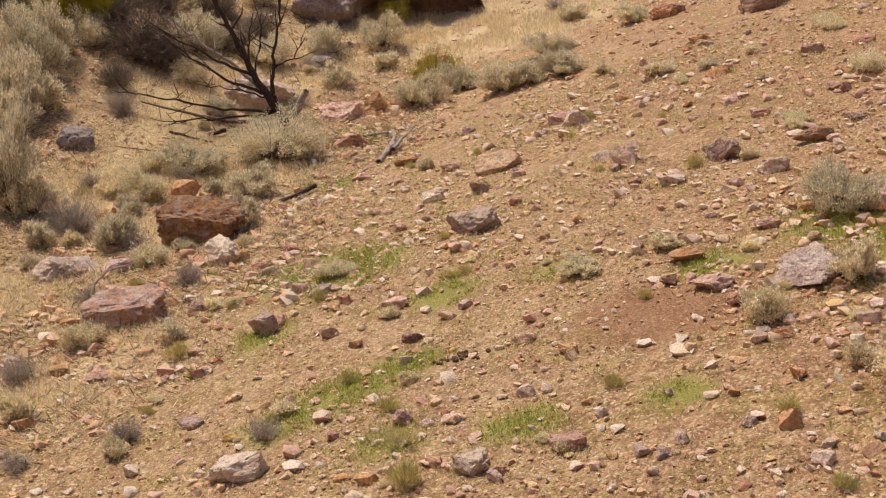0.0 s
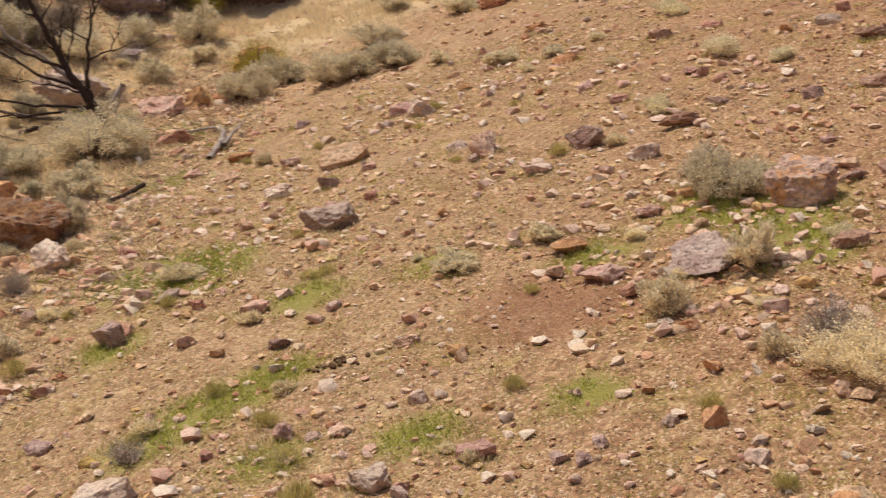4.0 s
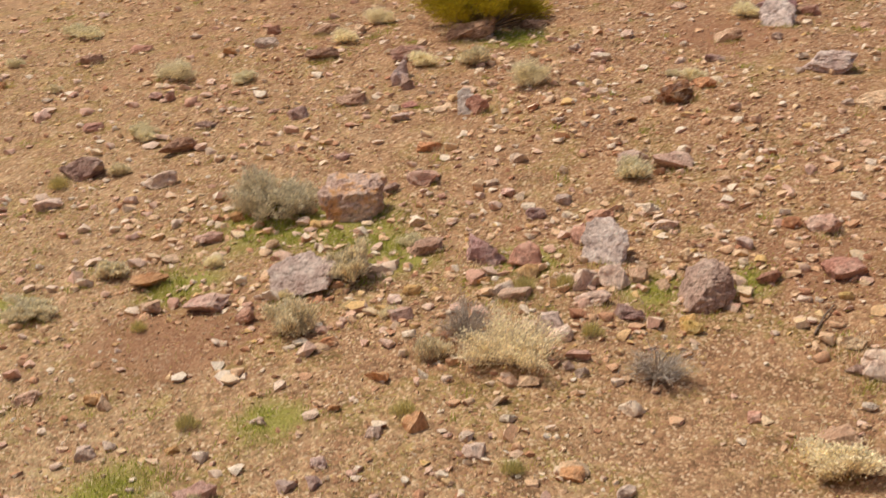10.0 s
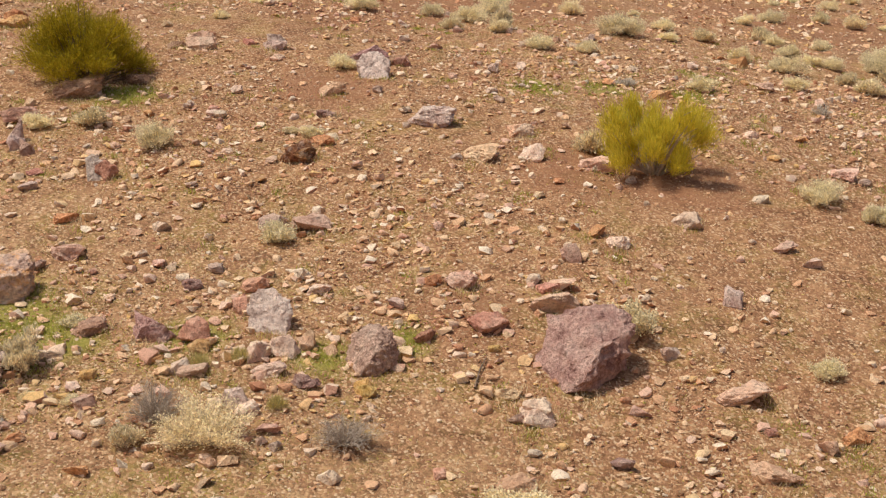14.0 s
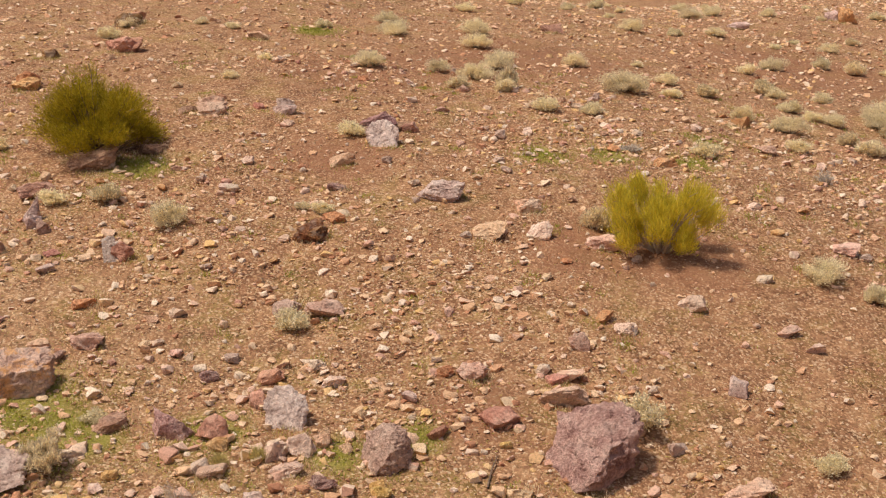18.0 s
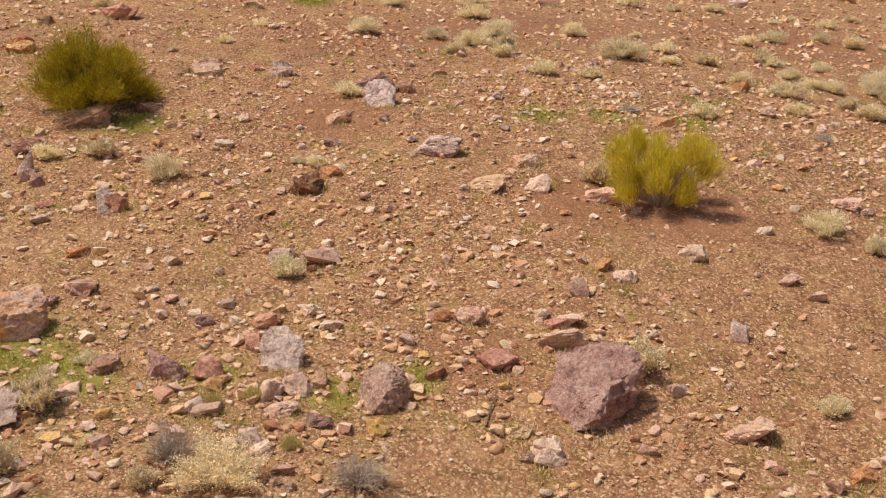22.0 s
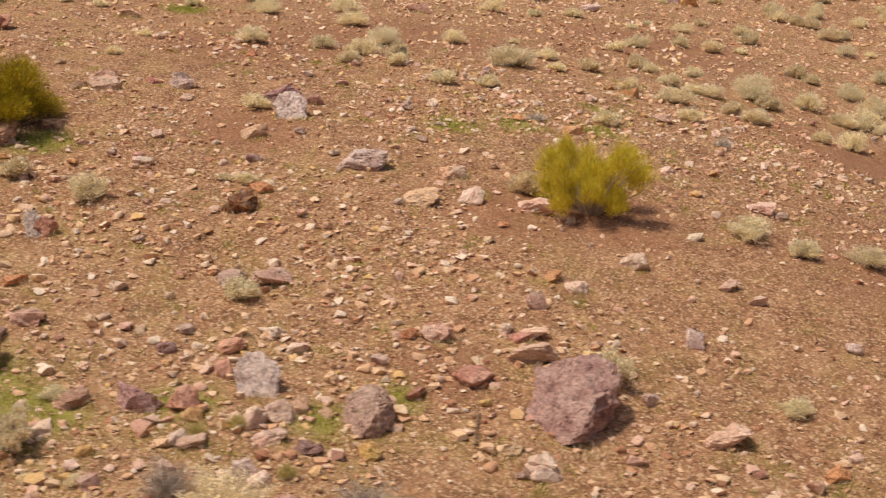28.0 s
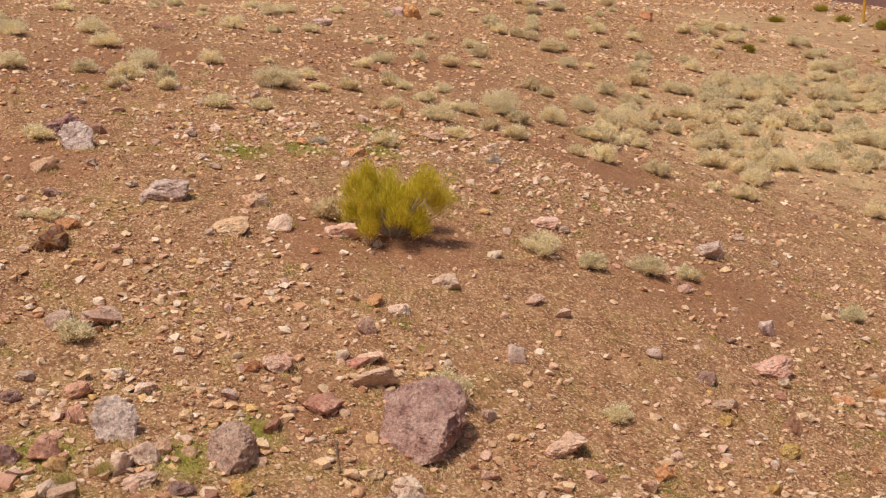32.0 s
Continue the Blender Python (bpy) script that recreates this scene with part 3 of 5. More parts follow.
    at = chance.uniform(0.68 if kind in ("bg", "br", "sg") else 0.5 if lobed or kind == "gt" else 0.35, 1, (many, leaves))
    low = np.clip((at * 4).astype(int), 0, 3)
    row = np.arange(many)[:, None]
    mixw = (at * 4 - low)[..., None]
    spots = (lines[row, low] * (1 - mixw) + lines[row, low + 1] * mixw).reshape(-1, 3) + chance.normal(size=(many * leaves, 3)) * spread * min(1.2, 0.4 + nominal * 0.6)
    spots[:, 2] = np.maximum(spots[:, 2], 0.01)
    out = tip - heart[own] * 0.8 if lobed else tip
    way = np.repeat(out / (np.linalg.norm(out, axis=1, keepdims=True)), leaves, 0) + (0, 0, upright) + chance.normal(size=(many * leaves, 3)) * 0.55
    tagged(part("foliage", mesh_of("foliage", *grown(spots, way, length, width, chance), LEAF[kind]), ob), kind="stuff")
    wide, tall = np.mean(np.percentile(spots[:, :2], 99, 0) - np.percentile(spots[:, :2], 1, 0)) + length * 1.4, np.percentile(spots[:, 2], 99) + length * 0.7
    ob.matrix_basis = place(wide, tall)
    GROWN[key] = ob, wide, tall
    return ob


block_boulder(-4.08, 23.94, 1.43, 0.71, "ru", 1)
rock(-4.79, 26.41, 0.66, 0.42, "or", 2)
rock(-3.52, 22.51, 0.61, 0.50, "wh", 3)
block_boulder(-4.62, 20.40, 1.25, 0.52, "ol", 4)
rock(-6.04, 22.74, 1.14, 0.43, "gr", 5)
rock(-5.47, 20.60, 0.35, 0.13, "or", 6)
rock(-2.35, 22.44, 0.40, 0.20, "rd", 7)
rock(-2.82, 21.89, 0.31, 0.14, "rd", 8)
rock(-2.63, 21.55, 0.35, 0.13, "wh", 9)
rock(-3.90, 21.78, 0.31, 0.17, "wh", 10)
rock(-4.16, 21.83, 0.19, 0.09, "wh", 11)
rock(-1.73, 19.84, 0.37, 0.14, "gr", 12)
rock(-1.33, 19.16, 0.22, 0.14, "rd", 13)
rock(-2.38, 18.74, 0.45, 0.29, "gr", 14)
rock(-2.24, 18.85, 0.23, 0.17, "rd", 15)
rock(-3.60, 20.46, 0.37, 0.14, "pu", 16)
rock(-2.19, 14.71, 0.64, 0.26, "wh", 17)
rock(-3.30, 18.64, 0.28, 0.11, "ta", 18)
rock(-2.95, 18.17, 0.24, 0.09, "or", 19)
rock(-2.97, 16.33, 0.33, 0.13, "pu", 20)
rock(-7.33, 28.77, 0.76, 0.49, "gp", 21)
rock(-4.19, 32.74, 1.61, 0.75, "wh", 22)
rock(-2.33, 32.27, 1.01, 0.39, "pk", 23)
rock(-1.51, 32.56, 0.55, 0.50, "or", 24)
rock(-1.87, 29.76, 0.70, 0.27, "rd", 25)
rock(-3.25, 39.75, 1.81, 0.98, "gp", 26)
rock(-1.04, 42.03, 2.61, 0.99, "ru", 27)
rock(-3.02, 36.33, 0.68, 0.26, "gp", 28)
rock(-0.26, 35.21, 1.00, 0.62, "or", 29)
rock(0.47, 28.54, 0.36, 0.14, "gr", 30)
rock(0.91, 24.31, 0.89, 0.34, "ta", 31)
rock(0.63, 23.18, 0.32, 0.22, "pu", 32)
rock(2.35, 25.85, 0.61, 0.33, "wh", 33)
rock(4.16, 21.13, 0.63, 0.29, "pu", 34)
rock(4.60, 19.85, 0.47, 0.18, "wh", 35)
rock(3.32, 20.58, 0.38, 0.15, "wh", 36)
rock(5.35, 20.62, 0.53, 0.20, "dk", 37)
rock(4.91, 25.77, 0.47, 0.18, "or", 38)
rock(2.93, 22.57, 0.40, 0.17, "pk", 39)
rock(2.54, 22.72, 0.33, 0.13, "gr", 40)
rock(6.42, 25.20, 0.44, 0.17, "dk", 41)
rock(6.84, 31.16, 1.09, 0.41, "dk", 42)
rock(5.36, 34.67, 0.87, 0.33, "rd", 43)
rock(3.01, 17.34, 0.45, 0.17, "or", 44)
rock(1.25, 13.50, 0.39, 0.18, "pk", 45)
rock(0.29, 13.61, 0.50, 0.19, "wh", 46)
rock(4.72, 23.60, 0.26, 0.15, "pk", 47)
rock(5.19, 29.09, 0.37, 0.14, "ta", 48)
rock(-0.97, 25.63, 0.48, 0.18, "ta", 49)
rock(0.16, 25.64, 0.41, 0.15, "pk", 50)
rock(3.50, 17.72, 0.23, 0.09, "ta", 51)
rock(4.45, 16.98, 0.20, 0.12, "ta", 52)
rock(4.03, 19.66, 0.21, 0.12, "wh", 53)
rock(1.89, 13.01, 0.19, 0.10, "gr", 54)
rock(1.61, 13.10, 0.13, 0.07, "or", 55)
rock(-0.77, 13.76, 0.23, 0.09, "or", 56)
rock(-1.03, 13.97, 0.20, 0.07, "or", 57)
rock(1.44, 15.52, 0.16, 0.17, "ta", 58)
rock(3.14, 16.32, 0.47, 0.18, "pk", 60)
rock(2.69, 16.78, 0.25, 0.14, "ta", 61)
rock(4.06, 17.76, 0.37, 0.14, "pk", 63)
rock(-0.61, 18.62, 0.42, 0.17, "pk", 64)
rock(-0.13, 23.62, 0.44, 0.17, "wh", 66)
rock(2.28, 14.06, 0.19, 0.07, "wh", 67)
rock(2.84, 13.59, 0.13, 0.08, "or", 68)
rock(0.91, 14.92, 0.21, 0.14, "wh", 69)
rock(1.59, 13.98, 0.15, 0.10, "wh", 70)
rock(2.26, 13.03, 0.17, 0.13, "gr", 71)
rock(3.20, 12.81, 0.23, 0.18, "or", 72)
rock(3.45, 12.37, 0.18, 0.08, "wh", 73)
rock(2.86, 13.01, 0.16, 0.09, "pu", 75)
rock(0.95, 16.25, 0.31, 0.12, "pk", 76)
rock(4.45, 12.59, 0.25, 0.10, "ta", 77)
rock(4.07, 12.57, 0.19, 0.08, "ta", 78)
rock(0.42, 20.91, 0.80, 0.34, "gr", 79)
block_boulder(5.66, 16.95, 0.80, 0.55, "ol", 80)
rock(6.28, 17.06, 0.35, 0.13, "pu", 81)
leaning_slab(4.10, 15.90, 0.81, 0.40, "pw", 82)
rock(4.93, 15.52, 0.31, 0.12, "wh", 84)
rock(4.42, 14.50, 0.28, 0.13, "pk", 85)
rock(5.52, 13.89, 0.37, 0.14, "pk", 86)
rock(5.27, 12.94, 0.29, 0.15, "wh", 87)
rock(4.87, 14.87, 0.22, 0.11, "ye", 88)
rock(3.36, 12.14, 0.22, 0.13, "wh", 89)
rock(7.01, 20.02, 0.29, 0.19, "pu", 91)
rock(7.83, 19.86, 0.48, 0.18, "dk", 92)
rock(8.64, 21.64, 0.52, 0.20, "dk", 93)
rock(8.49, 22.97, 0.46, 0.17, "gr", 94)
rock(9.53, 22.72, 0.48, 0.18, "dk", 95)
rock(5.20, 29.42, 0.43, 0.16, "or", 96)
rock(3.96, 28.46, 0.27, 0.25, "rd", 97)
rock(3.61, 14.70, 0.23, 0.09, "or", 98)
rock(4.96, 12.34, 0.15, 0.11, "gr", 101)
rock(8.69, 19.58, 0.24, 0.26, "pu", 103)
rock(7.86, 18.72, 0.26, 0.10, "gr", 104)
rock(2.18, 26.62, 0.59, 0.23, "pk", 105)
leaning_slab(8.60, 18.13, 0.28, 0.37, "wl", 106)
rock(5.93, 14.80, 0.56, 0.35, "pr", 107)
rock(5.96, 14.15, 0.28, 0.15, "or", 108)
rock(6.80, 16.97, 0.47, 0.18, "pk", 109)
rock(5.60, 15.51, 0.42, 0.16, "dk", 110)
rock(7.94, 16.37, 0.24, 0.13, "wh", 111)
rock(4.88, 11.62, 0.26, 0.13, "wh", 112)
rock(3.77, 11.31, 0.22, 0.12, "or", 113)
leaning_slab(14.31, 17.04, 0.57, 0.47, "wl", 115)
rock(15.19, 17.22, 0.53, 0.20, "dk", 116)
leaning_slab(6.74, 13.72, 0.54, 0.49, "wl", 117)
rock(6.17, 13.41, 0.29, 0.21, "wh", 118)
rock(6.45, 13.27, 0.25, 0.14, "wh", 119)
rock(6.00, 13.18, 0.41, 0.13, "wh", 120)
slanted_boulder(6.76, 12.34, 0.66, 0.46, "pu", 121)
shaded_boulder(7.98, 10.21, 1.18, 0.72, "pu", 122)
rock(8.98, 11.04, 0.64, 0.24, "pk", 123)
rock(9.49, 11.16, 0.37, 0.14, "pk", 124)
rock(9.34, 11.31, 0.33, 0.12, "rd", 125)
rock(9.41, 11.55, 0.20, 0.12, "wh", 126)
rock(8.84, 12.26, 0.44, 0.20, "pk", 127)
rock(8.64, 12.58, 0.26, 0.12, "or", 128)
rock(8.18, 11.53, 0.52, 0.20, "rd", 129)
rock(8.84, 15.19, 0.45, 0.21, "gr", 130)
rock(9.05, 14.71, 0.52, 0.20, "pk", 131)
rock(10.64, 16.04, 0.53, 0.20, "ru", 132)
rock(7.39, 14.45, 0.40, 0.15, "rd", 135)
rock(7.92, 14.11, 0.34, 0.13, "wh", 136)
rock(7.75, 13.70, 0.32, 0.12, "wh", 137)
rock(12.31, 16.68, 0.31, 0.12, "pu", 138)
rock(12.65, 13.15, 0.39, 0.25, "wh", 139)
rock(12.22, 13.81, 0.56, 0.21, "ta", 140)
rock(12.90, 12.20, 0.60, 0.23, "pk", 141)
rock(10.88, 11.00, 0.32, 0.15, "wh", 142)
rock(10.95, 11.40, 0.36, 0.14, "or", 143)
rock(10.62, 9.32, 0.27, 0.28, "pw", 144)
rock(8.98, 9.50, 0.25, 0.18, "wh", 145)
rock(8.77, 8.55, 0.63, 0.24, "pk", 146)
rock(6.84, 14.23, 0.21, 0.21, "rd", 147)
rock(9.46, 20.47, 0.59, 0.22, "dk", 148)
rock(13.92, 20.49, 0.59, 0.23, "pk", 149)
rock(13.70, 20.85, 0.36, 0.14, "dk", 150)
rock(14.67, 19.37, 0.45, 0.17, "pw", 151)
rock(18.54, 26.42, 0.69, 0.26, "rd", 152)
rock(16.36, 24.68, 0.74, 0.28, "rd", 153)
rock(13.00, 24.20, 0.54, 0.24, "or", 154)
rock(25.91, 19.33, 0.59, 0.25, "dk", 155)
rock(33.02, 16.87, 0.64, 0.24, "pw", 156)
rock(37.00, 15.25, 0.48, 0.39, "pw", 157)
rock(36.69, 14.73, 0.61, 0.56, "or", 158)
rock(18.96, 23.19, 0.46, 0.18, "ta", 159)
rock(12.18, 8.75, 0.27, 0.13, "wh", 160)
rock(12.37, 9.17, 0.35, 0.16, "pk", 161)
rock(15.49, 9.22, 0.44, 0.17, "pk", 162)
rock(19.17, 11.68, 0.39, 0.15, "pk", 163)
rock(6.30, 12.07, 0.23, 0.16, "ye", 164)
rock(6.04, 12.67, 0.27, 0.10, "pu", 165)
rock(6.63, 13.10, 0.20, 0.17, "ta", 167)
rock(6.71, 12.81, 0.17, 0.12, "ta", 168)
rock(7.54, 12.04, 0.27, 0.14, "rd", 169)
rock(7.27, 16.18, 0.22, 0.09, "wh", 170)
rock(7.03, 15.12, 0.25, 0.14, "pu", 171)
rock(7.44, 13.04, 0.16, 0.08, "ye", 172)
rock(7.81, 11.25, 0.15, 0.09, "ye", 173)
rock(20.43, 12.60, 0.39, 0.24, "or", 174)
rock(10.09, 11.33, 0.26, 0.27, "pk", 175)
rock(4.28, 15.93, 0.27, 0.30, "pu", 176)
rock(6.42, 17.48, 0.30, 0.11, "ta", 177)
rock(10.88, 20.57, 0.87, 0.33, "dk", 178)
rock(11.91, 20.18, 0.48, 0.18, "dk", 179)
rock(13.24, 17.18, 0.48, 0.18, "ta", 180)
rock(16.76, 12.77, 0.45, 0.17, "or", 181)
rock(12.94, 15.10, 0.80, 0.31, "pw", 182)
rock(13.31, 13.80, 0.33, 0.21, "ta", 183)
rock(12.09, 10.50, 0.40, 0.22, "wh", 185)
rock(13.51, 9.90, 0.27, 0.11, "wh", 186)
rock(16.83, 6.37, 0.56, 0.31, "pw", 188)
rock(12.55, 5.63, 0.61, 0.27, "pk", 189)
rock(11.80, 7.38, 0.22, 0.17, "pw", 190)
rock(11.52, 6.65, 0.33, 0.16, "pu", 191)
rock(10.92, 6.41, 0.42, 0.16, "pk", 192)
rock(10.81, 5.49, 0.24, 0.24, "rd", 193)
rock(12.34, 4.59, 0.35, 0.13, "or", 194)
rock(13.02, 3.92, 0.26, 0.24, "or", 195)
rock(10.26, 5.59, 0.31, 0.13, "ye", 196)
rock(8.85, 7.28, 0.36, 0.14, "or", 197)
rock(8.44, 7.46, 0.21, 0.16, "ta", 198)
rock(9.17, 5.88, 0.25, 0.12, "ye", 199)
rock(10.52, 6.43, 0.21, 0.14, "ye", 200)
rock(42.45, 10.83, 0.89, 0.34, "pw", 202)
rock(43.11, 7.39, 0.54, 0.36, "or", 203)
rock(21.92, 3.96, 0.30, 0.11, "dk", 204)
rock(15.96, 10.87, 0.27, 0.11, "wh", 205)
rock(14.60, 6.88, 0.28, 0.12, "pk", 206)
rock(14.86, 3.91, 0.19, 0.08, "wh", 207)
rock(5.51, 14.07, 0.25, 0.15, "wh", 208)
rock(6.97, 10.34, 0.30, 0.16, "wh", 209)
shrub(5.00, 17.73, 1.04, 0.59, "sg", 211)
shrub(3.49, 15.22, 0.59, 0.38, "sw", 212)
shrub(4.56, 15.59, 0.55, 0.47, "sg", 213)
shrub(4.63, 13.68, 0.68, 0.41, "dd", 214)
shrub(4.60, 13.02, 0.99, 0.45, "sw", 215)
shrub(5.46, 11.81, 0.73, 0.33, "dd", 216)
shrub(5.56, 9.72, 0.72, 0.27, "sw", 217)
shrub(9.10, 10.07, 0.67, 0.39, "sw", 218)
shrub(9.89, 7.87, 0.41, 0.21, "rb", 219)
shrub(8.53, 14.86, 0.47, 0.27, "rb", 220)
shrub(9.82, 18.08, 0.61, 0.40, "rb", 221)
shrub(9.89, 19.42, 0.49, 0.28, "sw", 222)
shrub(9.40, 20.06, 0.44, 0.23, "rb", 223)
shrub(10.51, 22.30, 0.24, 0.16, "sw", 224)
shrub(14.44, 17.78, 0.50, 0.26, "rb", 225)
shrub(17.03, 25.78, 0.49, 0.26, "rb", 226)
shrub(19.07, 24.86, 0.32, 0.17, "rb", 227)
shrub(15.91, 21.59, 0.31, 0.18, "rb", 228)
shrub(19.30, 17.88, 0.70, 0.36, "rb", 229)
shrub(20.66, 18.06, 0.68, 0.35, "rb", 230)
shrub(19.02, 17.03, 0.42, 0.41, "sg", 231)
shrub(22.50, 17.11, 0.60, 0.32, "rb", 232)
shrub(20.92, 15.13, 0.76, 0.40, "rb", 233)
shrub(18.45, 14.91, 0.47, 0.24, "rb", 234)
shrub(17.95, 15.65, 0.49, 0.25, "rb", 235)
shrub(33.61, 18.51, 0.66, 0.34, "rb", 236)
shrub(28.52, 18.25, 0.67, 0.35, "rb", 237)
shrub(22.10, 19.38, 0.64, 0.33, "rb", 238)
shrub(23.91, 20.35, 0.55, 0.28, "rb", 239)
shrub(21.87, 21.42, 0.66, 0.34, "rb", 240)
shrub(18.53, 20.05, 0.65, 0.34, "rb", 241)
shrub(17.81, 12.39, 0.51, 0.27, "rb", 242)
shrub(20.97, 11.96, 0.50, 0.26, "rb", 243)
shrub(19.78, 11.27, 0.48, 0.25, "rb", 244)
shrub(22.88, 11.45, 0.53, 0.27, "rb", 245)
shrub(24.46, 11.02, 0.55, 0.28, "rb", 246)
shrub(21.02, 10.23, 0.52, 0.30, "rb", 247)
shrub(27.30, 14.14, 0.64, 0.33, "rb", 248)
shrub(18.30, 10.34, 0.43, 0.26, "dg", 249)
shrub(16.98, 13.48, 0.51, 0.17, "dg", 250)
shrub(14.17, 9.21, 0.68, 0.35, "rb", 251)
shrub(14.14, 8.46, 0.31, 0.27, "rb", 252)
shrub(13.43, 12.58, 0.44, 0.35, "sw", 253)
shrub(14.27, 8.35, 0.46, 0.26, "rb", 255)
shrub(14.83, 7.46, 0.61, 0.32, "rb", 256)
shrub(15.17, 6.79, 0.38, 0.26, "rb", 257)
shrub(15.73, 3.99, 0.43, 0.26, "rb", 258)
shrub(20.68, 15.23, 0.83, 0.43, "rb", 260)
shrub(20.36, 17.95, 0.65, 0.34, "rb", 262)
shrub(24.62, 10.80, 0.86, 0.45, "rb", 263)
shrub(23.65, 20.22, 0.72, 0.38, "rb", 264)
shrub(21.66, 21.33, 0.56, 0.29, "rb", 265)
shrub(-9.07, 31.81, 1.37, 1.34, "sg", 266)
shrub(-7.78, 25.59, 1.02, 1.83, "sg", 268)
shrub(-8.83, 29.39, 0.92, 1.20, "sg", 269)
shrub(-8.75, 29.90, 1.17, 1.28, "sg", 270)
shrub(-6.95, 34.00, 1.86, 1.29, "dw", 271)
shrub(-5.99, 35.43, 1.38, 0.97, "sg", 272)
shrub(-3.49, 29.04, 1.84, 1.01, "sg", 273)
shrub(-4.93, 28.06, 1.35, 0.62, "sg", 274)
shrub(-3.61, 30.10, 0.95, 0.52, "sg", 275)
shrub(-6.45, 24.74, 0.99, 0.69, "dd", 276)
shrub(-5.56, 24.02, 0.67, 0.63, "sg", 277)
shrub(-6.86, 24.03, 0.58, 0.46, "sg", 278)
shrub(-3.55, 26.40, 0.94, 0.60, "sg", 279)
shrub(-3.45, 24.28, 0.63, 0.65, "sg", 280)
shrub(-4.31, 35.73, 1.26, 0.73, "sg", 281)
shrub(-3.00, 37.08, 0.98, 0.78, "sg", 282)
shrub(-1.57, 37.84, 1.15, 0.90, "sg", 283)
shrub(-1.49, 36.27, 0.80, 0.42, "sg", 284)
shrub(-2.55, 34.61, 0.84, 0.61, "sg", 285)
shrub(-0.53, 32.60, 1.15, 0.75, "sg", 286)
shrub(0.41, 33.51, 1.10, 0.61, "sg", 287)
shrub(1.26, 31.87, 1.04, 0.64, "sg", 288)
shrub(1.81, 31.71, 0.90, 0.53, "sg", 289)
shrub(2.57, 34.76, 1.25, 0.52, "sg", 290)
shrub(2.59, 31.77, 1.27, 0.51, "sg", 291)
shrub(3.36, 37.83, 0.79, 0.40, "sg", 292)
shrub(4.64, 35.28, 0.90, 0.43, "sg", 293)
shrub(3.10, 39.70, 0.77, 0.34, "dd", 294)
shrub(4.16, 27.75, 0.60, 0.26, "sg", 295)
shrub(-5.75, 18.90, 0.69, 0.48, "dd", 296)
shrub(-5.06, 16.25, 0.43, 0.25, "dd", 297)
shrub(-2.02, 15.43, 0.44, 0.26, "dd", 298)
shrub(-0.44, 14.48, 0.59, 0.21, "gt", 299)
shrub(-0.38, 13.47, 0.44, 0.33, "gt", 300)
shrub(1.72, 17.80, 0.57, 0.24, "sg", 301)
shrub(2.81, 17.88, 0.39, 0.21, "sg", 302)
shrub(-0.16, 34.87, 1.45, 0.80, "mo", 303)
shrub(-3.29, 33.04, 0.52, 0.29, "dd", 304)
shrub(-3.32, 36.35, 0.28, 0.23, "sg", 305)
shrub(7.18, 26.62, 0.47, 0.24, "rb", 306)
shrub(5.23, 21.31, 0.29, 0.17, "rb", 307)
shrub(6.75, 22.99, 0.63, 0.33, "rb", 308)
shrub(3.31, 29.82, 0.41, 0.27, "sg", 309)
shrub(5.64, 26.46, 0.30, 0.16, "rb", 310)
shrub(7.21, 21.84, 0.27, 0.14, "rb", 311)
shrub(7.31, 21.89, 0.35, 0.18, "rb", 316)
shrub(5.29, 21.51, 0.42, 0.22, "rb", 317)
shrub(11.39, 20.90, 2.00, 1.31, "br", 320)
shrub(13.38, 11.52, 1.46, 1.12, "bg", 321)
shrub(66.09, 0.69, 1.00, 0.34, "fb", 322)
shrub(41.31, 3.89, 0.50, 0.26, "fb", 323)
shrub(82.56, -3.61, 1.11, 0.44, "fb", 324)
shrub(68.48, -2.94, 0.96, 0.39, "fb", 325)
shrub(64.57, -4.33, 0.97, 0.58, "fb", 326)
shrub(45.12, -1.18, 0.71, 0.24, "fb", 327)
rock(5.27, 34.44, 0.65, 0.25, "or", 328)
rock(7.23, 24.97, 0.43, 0.16, "rd", 329)
rock(2.83, 22.08, 0.36, 0.35, "pk", 333)
rock(2.85, 21.05, 0.21, 0.09, "dk", 334)
rock(1.41, 15.66, 0.24, 0.13, "or", 335)
rock(1.49, 14.30, 0.16, 0.06, "or", 336)
rock(3.92, 12.31, 0.16, 0.06, "wh", 337)
rock(3.87, 11.38, 0.29, 0.11, "ta", 338)
rock(3.93, 13.19, 0.12, 0.06, "wh", 339)
rock(3.83, 13.43, 0.11, 0.11, "wh", 340)
rock(-1.09, 17.56, 0.21, 0.09, "or", 343)
rock(-0.38, 17.32, 0.26, 0.11, "pu", 344)
rock(-0.46, 15.06, 0.31, 0.18, "pk", 345)
rock(-0.15, 14.83, 0.18, 0.08, "gr", 346)
rock(6.82, 10.48, 0.23, 0.09, "pu", 347)
rock(6.89, 10.23, 0.37, 0.22, "wh", 348)
rock(7.17, 10.74, 0.32, 0.12, "ta", 349)
rock(7.63, 7.79, 0.54, 0.20, "ta", 350)
rock(7.75, 9.38, 0.25, 0.13, "pk", 351)
rock(6.83, 9.20, 0.27, 0.11, "pu", 352)
rock(5.87, 9.97, 0.46, 0.18, "ta", 354)
rock(6.47, 10.06, 0.16, 0.08, "wh", 355)
rock(4.31, 12.72, 0.19, 0.10, "ta", 357)
rock(3.48, 13.74, 0.29, 0.11, "or", 358)
rock(5.13, 12.56, 0.27, 0.10, "pk", 359)
rock(4.93, 12.50, 0.12, 0.10, "wh", 360)
rock(5.54, 14.45, 0.20, 0.11, "or", 361)
